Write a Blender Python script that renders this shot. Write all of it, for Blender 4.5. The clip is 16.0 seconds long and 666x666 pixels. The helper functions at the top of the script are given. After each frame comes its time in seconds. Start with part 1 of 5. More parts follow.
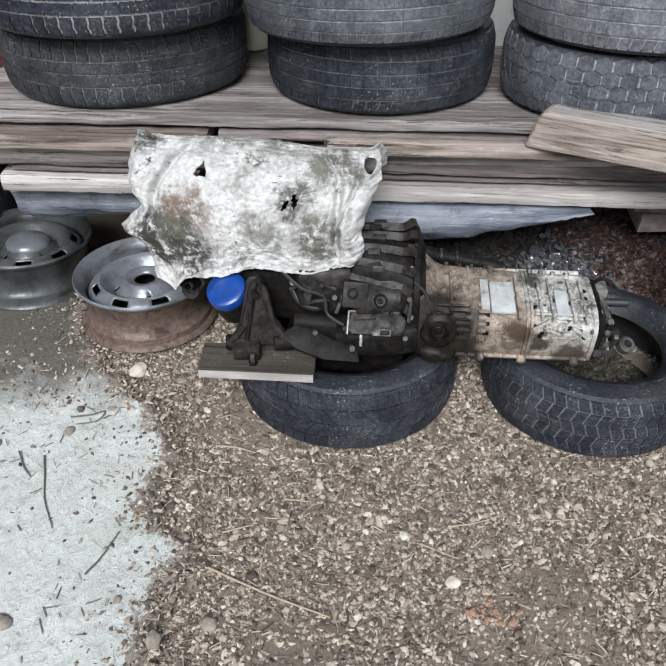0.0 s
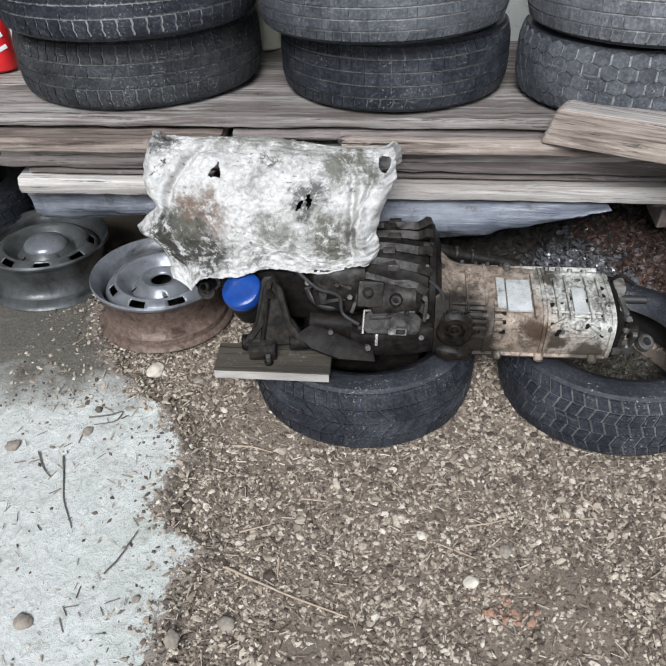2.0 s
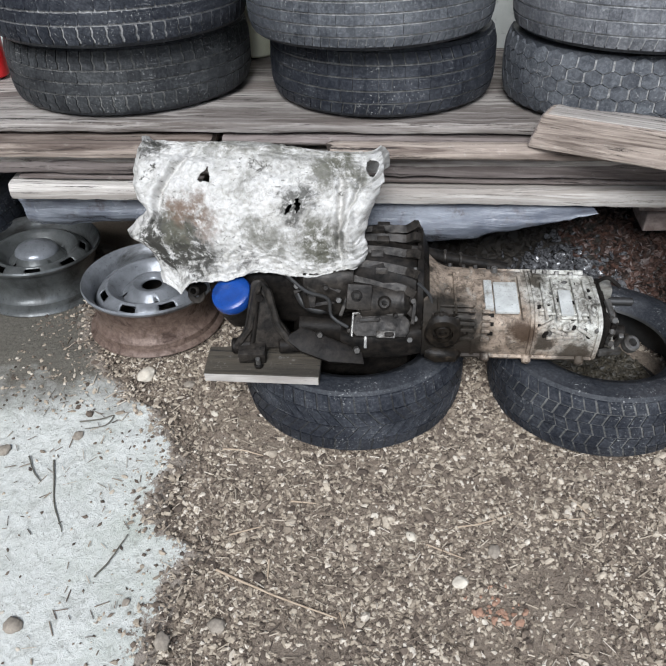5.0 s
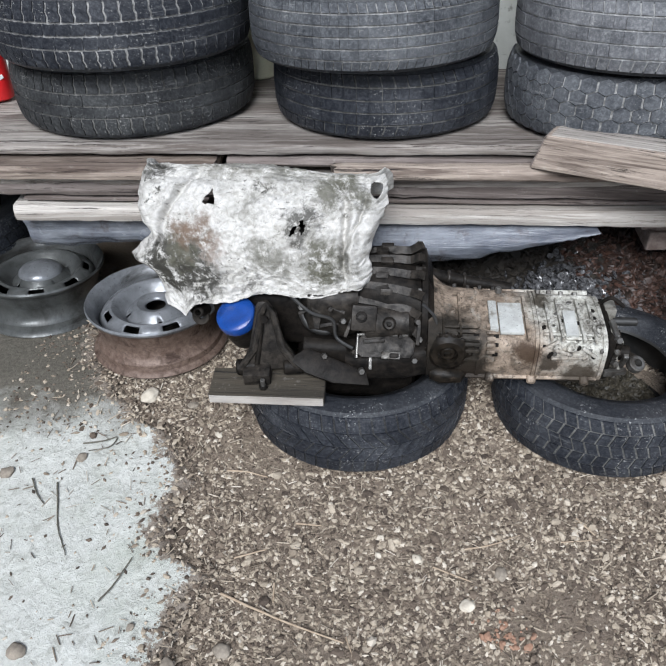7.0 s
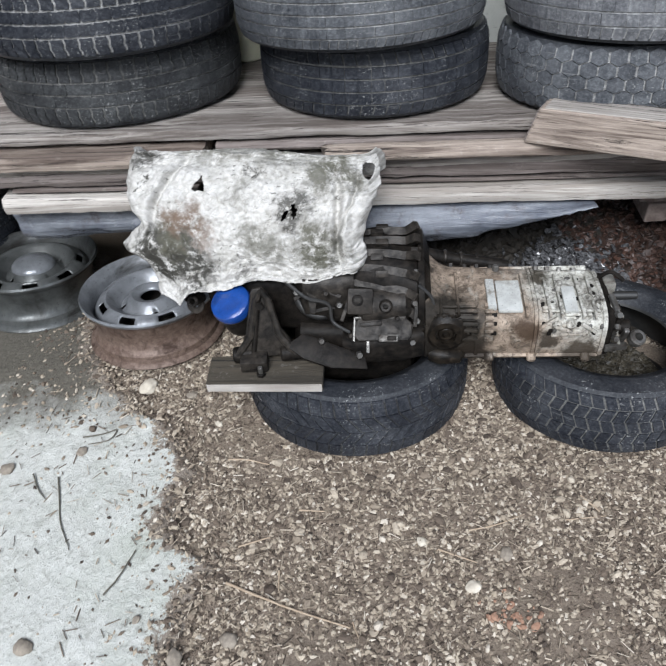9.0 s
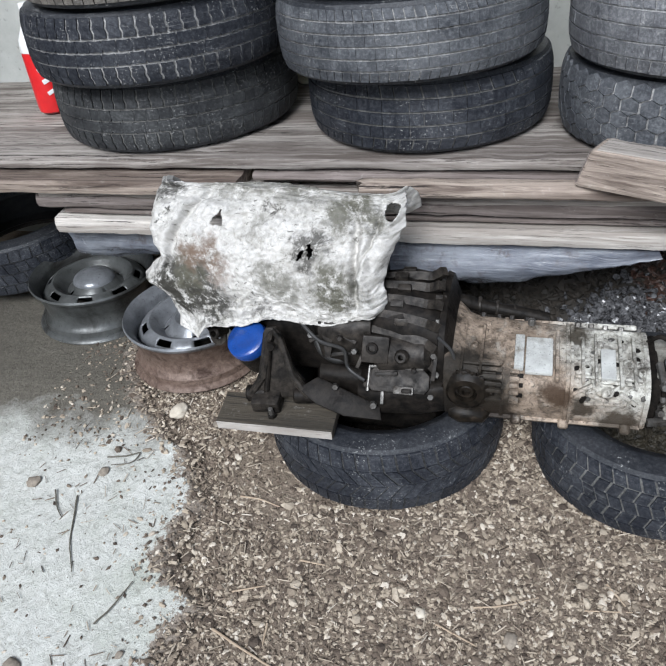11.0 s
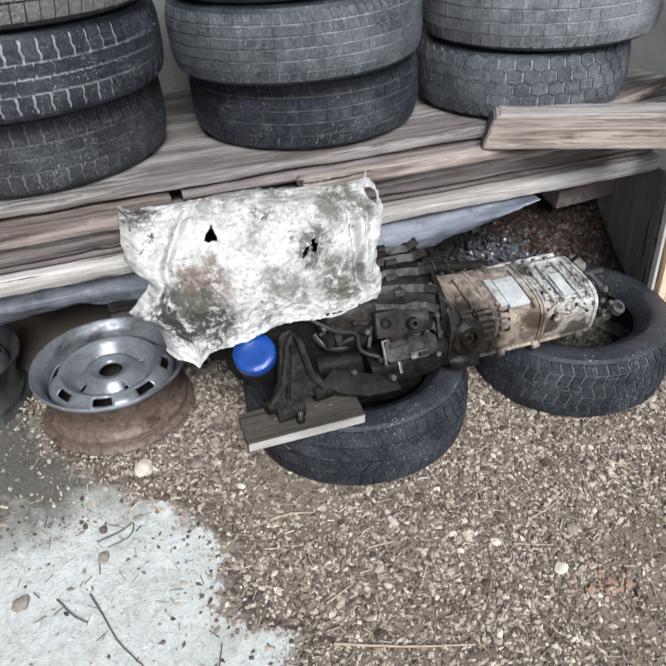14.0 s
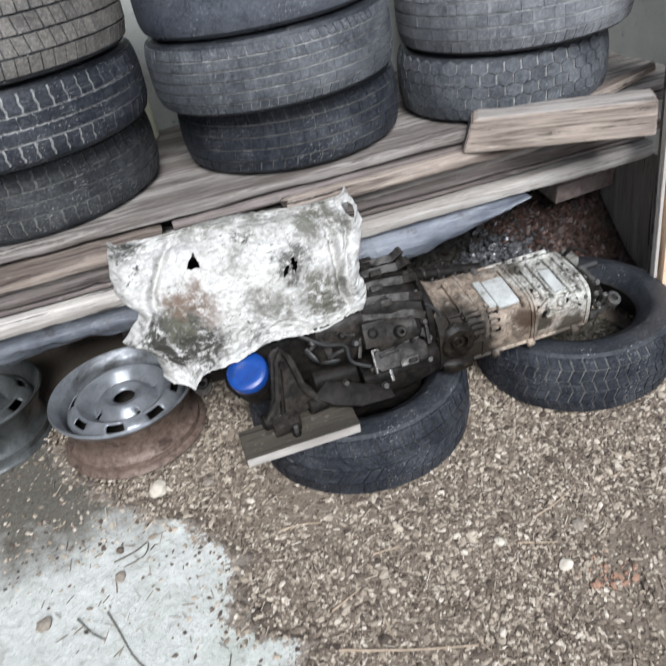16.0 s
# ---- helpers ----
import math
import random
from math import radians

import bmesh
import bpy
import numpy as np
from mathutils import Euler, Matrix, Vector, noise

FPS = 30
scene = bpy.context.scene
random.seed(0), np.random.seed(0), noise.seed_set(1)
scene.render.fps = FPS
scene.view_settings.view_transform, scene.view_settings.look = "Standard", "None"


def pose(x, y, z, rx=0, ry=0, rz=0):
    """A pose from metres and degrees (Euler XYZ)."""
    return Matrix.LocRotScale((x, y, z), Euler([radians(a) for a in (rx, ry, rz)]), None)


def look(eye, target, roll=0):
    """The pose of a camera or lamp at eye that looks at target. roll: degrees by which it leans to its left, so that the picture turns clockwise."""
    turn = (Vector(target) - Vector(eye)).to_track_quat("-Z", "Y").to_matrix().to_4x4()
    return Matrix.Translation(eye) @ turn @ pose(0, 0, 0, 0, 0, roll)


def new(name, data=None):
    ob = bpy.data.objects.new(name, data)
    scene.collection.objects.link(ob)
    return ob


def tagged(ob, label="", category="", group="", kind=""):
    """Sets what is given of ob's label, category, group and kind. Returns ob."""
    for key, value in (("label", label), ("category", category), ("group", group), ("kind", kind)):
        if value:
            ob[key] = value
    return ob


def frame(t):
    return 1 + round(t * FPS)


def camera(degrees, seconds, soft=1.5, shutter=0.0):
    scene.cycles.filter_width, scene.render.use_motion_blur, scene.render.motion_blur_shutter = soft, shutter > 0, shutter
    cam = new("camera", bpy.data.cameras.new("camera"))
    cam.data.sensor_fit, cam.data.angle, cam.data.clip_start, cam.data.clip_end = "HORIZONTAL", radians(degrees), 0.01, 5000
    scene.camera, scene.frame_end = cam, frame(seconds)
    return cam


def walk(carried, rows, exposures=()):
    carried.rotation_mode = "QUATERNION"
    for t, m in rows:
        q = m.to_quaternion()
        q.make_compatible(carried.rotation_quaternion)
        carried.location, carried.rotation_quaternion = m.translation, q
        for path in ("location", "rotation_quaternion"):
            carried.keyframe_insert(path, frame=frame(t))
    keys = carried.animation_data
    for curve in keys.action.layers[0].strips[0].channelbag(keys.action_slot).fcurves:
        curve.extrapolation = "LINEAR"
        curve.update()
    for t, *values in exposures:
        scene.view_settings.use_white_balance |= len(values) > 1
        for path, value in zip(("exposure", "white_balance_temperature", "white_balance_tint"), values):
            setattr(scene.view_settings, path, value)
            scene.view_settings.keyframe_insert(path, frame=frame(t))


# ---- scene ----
cam = camera(49.3, 16.0, shutter=0.5)
PATH = [
    (0, (0.096, 0.207, 1.307), (-0.026, 1.747, 0.201), -0.3),
    (0.5, (0.108, 0.222, 1.31), (-0.014, 1.748, 0.185), -0.9),
    (1, (0.111, 0.212, 1.31), (-0.041, 1.745, 0.198), -1.5),
    (1.5, (0.102, 0.208, 1.308), (-0.047, 1.742, 0.197), -1.4),
    (2, (0.1, 0.213, 1.311), (-0.067, 1.744, 0.199), -1.7),
    (2.5, (0.102, 0.207, 1.316), (-0.072, 1.745, 0.214), -1.3),
    (3, (0.105, 0.2, 1.315), (-0.062, 1.742, 0.218), -1.6),
    (3.5, (0.098, 0.205, 1.314), (-0.069, 1.744, 0.211), -1.3),
    (4, (0.104, 0.197, 1.307), (-0.05, 1.735, 0.203), -1.4),
    (6.5, (0.116, 0.197, 1.309), (-0.041, 1.761, 0.242), -1.8),
    (7, (0.102, 0.205, 1.318), (-0.052, 1.773, 0.256), -1.8),
    (7.5, (0.104, 0.206, 1.315), (-0.049, 1.774, 0.253), -2.5),
    (8, (0.098, 0.203, 1.321), (-0.091, 1.771, 0.264), -2),
    (8.5, (0.109, 0.204, 1.319), (-0.083, 1.76, 0.246), -3.1),
    (9, (0.113, 0.224, 1.31), (-0.046, 1.766, 0.211), -4),
    (9.2, (0.144, 0.244, 1.314), (-0.06, 1.799, 0.243), -6.6),
    (11.3, (0.346, 0.401, 1.327), (-0.141, 1.891, 0.253), -6.3),
    (11.5, (0.291, 0.405, 1.325), (-0.115, 1.937, 0.277), -5),
    (12, (0.102, 0.339, 1.341), (-0.001, 1.915, 0.286), -2.2),
    (12.3, (0.046, 0.31, 1.348), (-0.011, 1.906, 0.318), -1.2),
    (12.5, (-0.021, 0.35, 1.36), (-0.052, 1.921, 0.291), -1),
    (13, (-0.179, 0.477, 1.287), (-0.227, 2.087, 0.279), -8.8),
    (13.4, (-0.294, 0.477, 1.313), (-0.256, 2.013, 0.195), -5),
    (13.5, (-0.336, 0.41, 1.309), (-0.208, 1.942, 0.193), -5.7),
    (14, (-0.47, 0.329, 1.325), (-0.037, 1.84, 0.258), -3.7),
    (14.5, (-0.35, 0.276, 1.328), (-0.046, 1.864, 0.33), -7.4),
    (14.8, (-0.294, 0.27, 1.322), (0.048, 1.846, 0.317), -7.4),
    (15, (-0.281, 0.246, 1.316), (0.108, 1.851, 0.377), -9.3),
    (15.5, (-0.33, 0.235, 1.324), (0.047, 1.821, 0.347), -12.1),
    (15.7, (-0.343, 0.257, 1.328), (0.025, 1.847, 0.355), -10.7),
    (16, (-0.323, 0.249, 1.339), (-0.028, 1.818, 0.31), -11),
]
walk(cam, [(t, look(eye, target, roll)) for t, eye, target, roll in PATH], exposures=[(0.0, 0.66, 6000, 10), (12.4, 0.66, 6000, 10), (14.0, 0.83, 6000, 10), (16.0, 0.83, 6000, 10)])
SKY, SUN = 0.10, 2.9

# ---- daylight: overcast sky, wide soft sun from the open side ----
world = bpy.data.worlds.new("world")
scene.world = world
world.use_nodes = True
wn = world.node_tree.nodes
wl = world.node_tree.links
sky = wn.new("ShaderNodeTexSky")
sky.sky_type = "NISHITA"
sky.sun_disc = False
sky.sun_elevation = radians(52)
sky.sun_rotation = radians(184)
grey = wn.new("ShaderNodeHueSaturation")
grey.inputs["Saturation"].default_value = 0.45
wl.new(sky.outputs[0], grey.inputs["Color"])
wl.new(grey.outputs[0], wn["Background"].inputs[0])
wn["Background"].inputs[1].default_value = SKY
sun = new("sun", bpy.data.lights.new("sun", "SUN"))
sun.data.energy = SUN
sun.data.angle = radians(24)
sun.data.color = (1.0, 0.985, 0.96)
sun.matrix_world = look((-0.3, -2.9, 3.9), (0, 1.6, 0))

# ---- materials ----


def rgba(c):
    return (c[0], c[1], c[2], 1.0)


class Mat:
    """A node material in the making."""

    def __init__(self, name, rough=0.7, metal=0.0, coords="Object"):
        self.m = bpy.data.materials.new(name)
        self.m.use_nodes = True
        self.t = self.m.node_tree
        self.n = self.t.nodes
        self.b = self.n["Principled BSDF"]
        self.b.inputs["Roughness"].default_value = rough
        self.b.inputs["Metallic"].default_value = metal
        self.co = self.n.new("ShaderNodeTexCoord").outputs[coords]

    def link(self, a, b):
        self.t.links.new(a, b)

    def dull(self, level):
        self.b.inputs["Specular IOR Level"].default_value = level
        return self

    def mapped(self, scale):
        mp = self.n.new("ShaderNodeMapping")
        mp.inputs["Scale"].default_value = scale
        self.link(self.co, mp.inputs["Vector"])
        return mp.outputs[0]

    def noise(self, scale, detail=4.0, rough=0.6, stretch=None, distortion=0.0):
        nd = self.n.new("ShaderNodeTexNoise")
        nd.inputs["Scale"].default_value = scale
        nd.inputs["Detail"].default_value = detail
        nd.inputs["Roughness"].default_value = rough
        nd.inputs["Distortion"].default_value = distortion
        self.link(self.mapped(stretch) if stretch else self.co, nd.inputs["Vector"])
        return nd.outputs["Fac"]

    def ramp(self, fac, lo, hi, a=(0, 0, 0), b=(1, 1, 1)):
        r = self.n.new("ShaderNodeValToRGB")
        r.color_ramp.elements[0].position, r.color_ramp.elements[1].position = lo, hi
        r.color_ramp.elements[0].color, r.color_ramp.elements[1].color = rgba(a), rgba(b)
        self.link(fac, r.inputs[0])
        return r.outputs[0]

    def mix(self, fac, a, b, kind="MIX"):
        x = self.n.new("ShaderNodeMixRGB")
        x.blend_type = kind
        for slot, v in ((0, fac), (1, a), (2, b)):
            if isinstance(v, (int, float)):
                x.inputs[slot].default_value = v
            elif isinstance(v, tuple):
                x.inputs[slot].default_value = rgba(v)
            else:
                self.link(v, x.inputs[slot])
        return x.outputs[0]

    def blob(self, place, radius, soft=0.4, warp=0.05, scale=14):
        """1 inside a ragged patch round a place, 0 outside."""
        nz = self.n.new("ShaderNodeTexNoise")
        nz.inputs["Scale"].default_value = scale
        nz.inputs["Detail"].default_value = 6.0
        nz.inputs["Roughness"].default_value = 0.7
        self.link(self.co, nz.inputs["Vector"])
        sub = self.n.new("ShaderNodeVectorMath")
        sub.operation = "SUBTRACT"
        self.link(nz.outputs["Color"], sub.inputs[0])
        sub.inputs[1].default_value = (0.5, 0.5, 0.5)
        sc = self.n.new("ShaderNodeVectorMath")
        sc.operation = "MULTIPLY_ADD"
        self.link(sub.outputs[0], sc.inputs[0])
        sc.inputs[1].default_value = (warp * 4, warp * 4, warp * 4)
        self.link(self.co, sc.inputs[2])
        d = self.n.new("ShaderNodeVectorMath")
        d.operation = "DISTANCE"
        self.link(sc.outputs[0], d.inputs[0])
        d.inputs[1].default_value = place
        mr = self.n.new("ShaderNodeMapRange")
        mr.inputs["From Min"].default_value, mr.inputs["From Max"].default_value = radius, radius * (1 - soft)
        self.link(d.outputs["Value"], mr.inputs[0])
        return mr.outputs[0]

    def random(self, island=False):
        if island:
            return self.n.new("ShaderNodeNewGeometry").outputs["Random Per Island"]
        return self.n.new("ShaderNodeObjectInfo").outputs["Random"]

    def colour(self, c):
        if isinstance(c, tuple):
            self.b.inputs["Base Color"].default_value = rgba(c)
        else:
            self.link(c, self.b.inputs["Base Color"])
        return self

    def rough(self, fac, lo, hi):
        mr = self.n.new("ShaderNodeMapRange")
        mr.inputs["To Min"].default_value, mr.inputs["To Max"].default_value = lo, hi
        self.link(fac, mr.inputs[0])
        self.link(mr.outputs[0], self.b.inputs["Roughness"])
        return self

    def bump(self, fac, strength=0.4, distance=0.004):
        bp = self.n.new("ShaderNodeBump")
        bp.inputs["Strength"].default_value = strength
        bp.inputs["Distance"].default_value = distance
        self.link(fac, bp.inputs["Height"])
        self.link(bp.outputs[0], self.b.inputs["Normal"])
        return self


def rubber(name, dark, dust, amount, rough=0.62, gloss=0.22):
    """Black rubber under a patchy film of grey dust, with pale scuffs."""
    k = Mat(name, rough).dull(gloss)
    big = k.ramp(k.noise(9, 5, 0.7, distortion=0.4), 0.66 - amount, 0.86 - amount * 0.4)
    fine = k.ramp(k.noise(130, 5, 0.8), 0.45, 0.72)
    c = k.mix(big, dark, dust)
    c = k.mix(k.mix(0.5, fine, big, "MULTIPLY"), c, tuple(min(1, v * 1.7 + 0.02) for v in dust))
    c = k.mix(k.ramp(k.noise(34, 5, 0.75), 0.58, 0.72), c, k.mix(0.6, c, dark))
    scuff = k.mix(1.0, k.ramp(k.noise(150, 3, 0.8), 0.60, 0.66), k.ramp(k.noise(12, 4), 0.46, 0.58), "MULTIPLY")
    scrape = k.mix(1.0, k.ramp(k.noise(9, 6, 0.75, stretch=(1, 1, 22)), 0.60, 0.66), k.ramp(k.noise(6, 4, 0.6), 0.44, 0.58), "MULTIPLY")
    c = k.mix(scrape, c, k.mix(0.5, c, (0.26, 0.26, 0.255)))
    one = k.mix(k.random(island=True), (0.86, 0.86, 0.87), (1.14, 1.14, 1.13))
    c = k.mix(1.0, c, one, "MULTIPLY")
    k.colour(k.mix(k.mix(0.8, (0, 0, 0), scuff), c, (0.33, 0.33, 0.32)))
    k.rough(big, rough - 0.12, min(1.0, rough + 0.2))
    return k.bump(k.noise(230, 5, 0.75), 0.6, 0.0018).m


def metal(name, a, b, rust, rust_amount=0.5, rough=0.5, metallic=0.5, scale=30, gloss=0.35):
    """Grimy cast or sheet metal: two tones and stains."""
    k = Mat(name, rough, metallic).dull(gloss)
    c = k.mix(k.ramp(k.noise(scale, 5, 0.7), 0.35, 0.68), a, b)
    stain = k.ramp(k.noise(scale * 0.35, 6, 0.7, distortion=0.6), 0.68 - rust_amount * 0.35, 0.78 - rust_amount * 0.2)
    c = k.mix(stain, c, rust)
    k.colour(k.mix(k.ramp(k.noise(scale * 9, 3), 0.62, 0.72), c, tuple(v * 0.35 for v in a)))
    k.rough(stain, max(0.2, rough - 0.12), min(1, rough + 0.25))
    return k.bump(k.noise(scale * 5, 5, 0.7), 0.5, 0.0016).m


def wood(name, pale, dark, grime, tint=0.4, wear=0.5, upright=False):
    """Weathered timber, grain along local x, or along z where it stands upright."""
    k = Mat(name, 0.82)

    def run(a, b):
        return (b, b, a) if upright else (a, b, b)

    grain = k.noise(9, 8, 0.72, stretch=run(0.5, 14), distortion=0.5)
    broad = k.noise(4, 6, 0.7, stretch=run(0.35, 7), distortion=0.6)
    c = k.mix(k.ramp(grain, 0.30, 0.64), k.mix(0.34, dark, pale), pale)
    c = k.mix(k.ramp(broad, 0.47, 0.58), c, k.mix(0.8, c, dark))
    c = k.mix(k.ramp(k.noise(5, 6, 0.7, stretch=run(0.6, 3)), 0.62 - wear * 0.3, 0.82 - wear * 0.2), c, k.mix(0.7, c, grime))
    c = k.mix(k.ramp(k.noise(30, 6, 0.8, stretch=run(0.10, 2.5)), 0.56, 0.61), c, tuple(v * 0.28 for v in dark))
    c = k.mix(k.ramp(k.noise(45, 4, 0.8), 0.60, 0.70), c, k.mix(0.22, c, (0.62, 0.60, 0.56)))
    c = k.mix(k.ramp(k.noise(2.1, 5, 0.65, stretch=run(0.8, 2.2)), 0.46, 0.62), c, k.mix(0.42, c, dark))
    one = k.mix(k.random(), (0.78, 0.76, 0.74), (1.12, 1.08, 1.02))
    k.colour(k.mix(tint, c, k.mix(1.0, c, one, "MULTIPLY")))
    return k.bump(k.mix(0.5, grain, broad), 1.0, 0.006).m


M_TREAD = rubber("tread_rubber", (0.011, 0.013, 0.018), (0.043, 0.046, 0.053), 0.20)
M_GROOVE = rubber("dusty_groove", (0.045, 0.045, 0.046), (0.30, 0.297, 0.288), 0.36, 0.85)
M_TREAD_DUSTY = rubber("dusty_tread_rubber", (0.024, 0.027, 0.033), (0.098, 0.103, 0.110), 0.32)
M_TREAD_WORN = rubber("worn_tread_rubber", (0.013, 0.014, 0.016), (0.046, 0.048, 0.049), 0.28)
M_GROOVE_DARK = rubber("dark_groove", (0.010, 0.010, 0.011), (0.055, 0.055, 0.054), 0.28, 0.85)
M_GROOVE_MID = rubber("faint_groove", (0.04, 0.04, 0.039), (0.145, 0.143, 0.135), 0.30, 0.85)
M_TREAD_PALE = rubber("grey_dust_tread", (0.046, 0.049, 0.056), (0.165, 0.168, 0.175), 0.36)
M_GROOVE_PALE = rubber("pale_dust_groove", (0.12, 0.12, 0.12), (0.34, 0.34, 0.335), 0.42, 0.85)
M_TREAD_BROWN = rubber("brown_dust_tread", (0.045, 0.042, 0.039), (0.135, 0.124, 0.110), 0.40)
M_SIDE = rubber("sidewall_rubber", (0.013, 0.015, 0.019), (0.040, 0.042, 0.046), 0.26, 0.46, 0.30)
M_SMOOTH = rubber("smooth_rubber", (0.036, 0.040, 0.050), (0.075, 0.083, 0.100), 0.3, 0.34, 0.6)
M_RIM = metal("wheel_silver_paint", (0.25, 0.26, 0.275), (0.14, 0.147, 0.155), (0.035, 0.034, 0.032), 0.45, 0.40, 0.35, 14)
M_RIM_DARK = metal("wheel_grey_paint", (0.115, 0.12, 0.118), (0.055, 0.058, 0.056), (0.02, 0.019, 0.017), 0.55, 0.42, 0.35, 14)
M_RUST = metal("rusty_steel", (0.095, 0.062, 0.047), (0.20, 0.148, 0.120), (0.045, 0.028, 0.021), 0.5, 0.65, 0.2, 60)
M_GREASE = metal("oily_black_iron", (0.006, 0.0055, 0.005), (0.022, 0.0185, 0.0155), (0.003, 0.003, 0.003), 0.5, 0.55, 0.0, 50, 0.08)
M_IRON = metal("dusty_dark_iron", (0.012, 0.0104, 0.009), (0.050, 0.043, 0.036), (0.005, 0.0045, 0.004), 0.6, 0.48, 0.05, 60, 0.18)
M_ALLOY = metal("grey_green_alloy", (0.19, 0.18, 0.155), (0.33, 0.32, 0.285), (0.06, 0.047, 0.033), 0.6, 0.5, 0.3, 50)
M_CLEAN = metal("wiped_alloy", (0.66, 0.67, 0.64), (0.46, 0.465, 0.44), (0.17, 0.15, 0.115), 0.42, 0.36, 0.3, 30)
M_STEEL = metal("bright_steel", (0.15, 0.145, 0.135), (0.075, 0.07, 0.064), (0.03, 0.025, 0.02), 0.5, 0.4, 0.5, 40)
M_BLUE = metal("blue_filter_paint", (0.009, 0.042, 0.20), (0.014, 0.062, 0.27), (0.004, 0.012, 0.05), 0.3, 0.26, 0.0, 40, 0.5)
M_PLANK = wood("grey_weathered_plank", (0.47, 0.44, 0.405), (0.075, 0.057, 0.047), (0.30, 0.275, 0.255))
M_PLANK_TAN = wood("brown_weathered_plank", (0.46, 0.39, 0.33), (0.060, 0.040, 0.031), (0.24, 0.195, 0.168))
M_PLANK_PALE = wood("pale_sawn_edge", (0.66, 0.63, 0.585), (0.25, 0.22, 0.19), (0.33, 0.305, 0.28), 0.2, 0.75)
M_PLANK_DARK = wood("dark_old_plank", (0.25, 0.215, 0.20), (0.070, 0.054, 0.047), (0.15, 0.128, 0.118))
M_SLUDGE = metal("black_oily_sludge", (0.004, 0.0035, 0.003), (0.020, 0.016, 0.012), (0.05, 0.037, 0.026), 0.3, 0.42, 0.0, 60, 0.12)
M_STUD = wood("fresh_orange_pine", (0.72, 0.52, 0.35), (0.62, 0.42, 0.27), (0.66, 0.48, 0.33), 0.1, 0.2, True)
M_BATTEN = wood("upright_grey_wood", (0.50, 0.47, 0.43), (0.24, 0.21, 0.18), (0.33, 0.30, 0.27), 0.2, 0.6, True)
M_BLOCK = wood("oily_board", (0.072, 0.060, 0.043), (0.025, 0.021, 0.015), (0.044, 0.037, 0.026))


def cloth_material():
    """Canvas in its own flat coordinates: metres along and down the cloth."""
    k = Mat("dirty_canvas", 0.88)
    at = k.n.new("ShaderNodeAttribute")
    at.attribute_name = "flat_place"
    k.co = at.outputs["Vector"]
    weave = k.noise(70, 6, 0.75, distortion=0.7)
    c = k.mix(k.ramp(weave, 0.32, 0.56), (0.345, 0.333, 0.30), (0.56, 0.545, 0.515))
    c = k.mix(k.ramp(k.noise(9, 6, 0.7, distortion=0.8), 0.50, 0.66), c, k.mix(0.35, c, (0.24, 0.228, 0.185)))
    flecks = k.mix(1.0, k.ramp(k.noise(95, 5, 0.75, stretch=(0.6, 1.3, 1), distortion=0.5), 0.57, 0.63), k.ramp(k.noise(14, 4, 0.6), 0.42, 0.56), "MULTIPLY")
    c = k.mix(flecks, c, k.mix(0.75, c, (0.06, 0.055, 0.045)))
    olive, black, brown = (0.080, 0.077, 0.055), (0.026, 0.024, 0.018), (0.13, 0.086, 0.058)
    # oil stains; the black one at (0.06, 0.27) paints the corner hollow's shade
    stains = ((0.117, 0.76, 0.050, black, 1), (0.23, 0.83, 0.050, black, 1), (0.17, 0.70, 0.042, olive, 1), (0.08, 0.80, 0.03, black, 1), (0.265, 0.61, 0.042, brown, 0.95), (0.205, 0.62, 0.034, brown, 0.8), (0.315, 0.68, 0.035, brown, 0.55), (0.785, 0.765, 0.062, olive, 1), (0.80, 0.84, 0.035, olive, 1), (0.515, 0.72, 0.038, olive, 0.7), (0.59, 0.785, 0.045, olive, 0.75), (0.45, 0.90, 0.025, black, 0.7), (0.845, 0.335, 0.050, olive, 1), (0.76, 0.40, 0.040, olive, 0.9), (0.90, 0.42, 0.030, olive, 0.8), (0.515, 0.38, 0.020, black, 1), (0.68, 0.57, 0.038, black, 0.9), (0.10, 0.42, 0.012, black, 1), (0.05, 0.34, 0.012, black, 1), (0.06, 0.27, 0.035, black, 0.9), (0.35, 0.14, 0.08, olive, 0.8), (0.60, 0.16, 0.09, olive, 0.8), (0.47, 0.50, 0.03, olive, 0.5))
    for u, v, radius, tone, much in stains:
        spot = k.mix(1.0, k.blob((u * 0.58, v * 0.40, 0), radius * (1.4 if tone == black else 1.3), 0.45 if tone == black else 0.6, 0.035, 30), k.ramp(k.noise(46 if tone == black else 26, 6, 0.8, distortion=0.1), 0.40 if tone == black else 0.38, 0.50), "MULTIPLY")
        c = k.mix(spot, c, k.mix(0.93 * much, c, tone))
    # darker streaks down the fold at one side
    streak = k.mix(1.0, k.ramp(k.noise(20, 6, 0.75, stretch=(1.6, 0.5, 1)), 0.45, 0.56), k.blob((0.51, 0.33, 0), 0.060, 0.7, 0.02, 30), "MULTIPLY")
    c = k.mix(streak, c, k.mix(0.85, c, (0.05, 0.048, 0.036)))
    k.colour(c)
    return k.bump(k.mix(0.5, weave, k.noise(34, 5, 0.7, distortion=0.6)), 0.9, 0.006).m


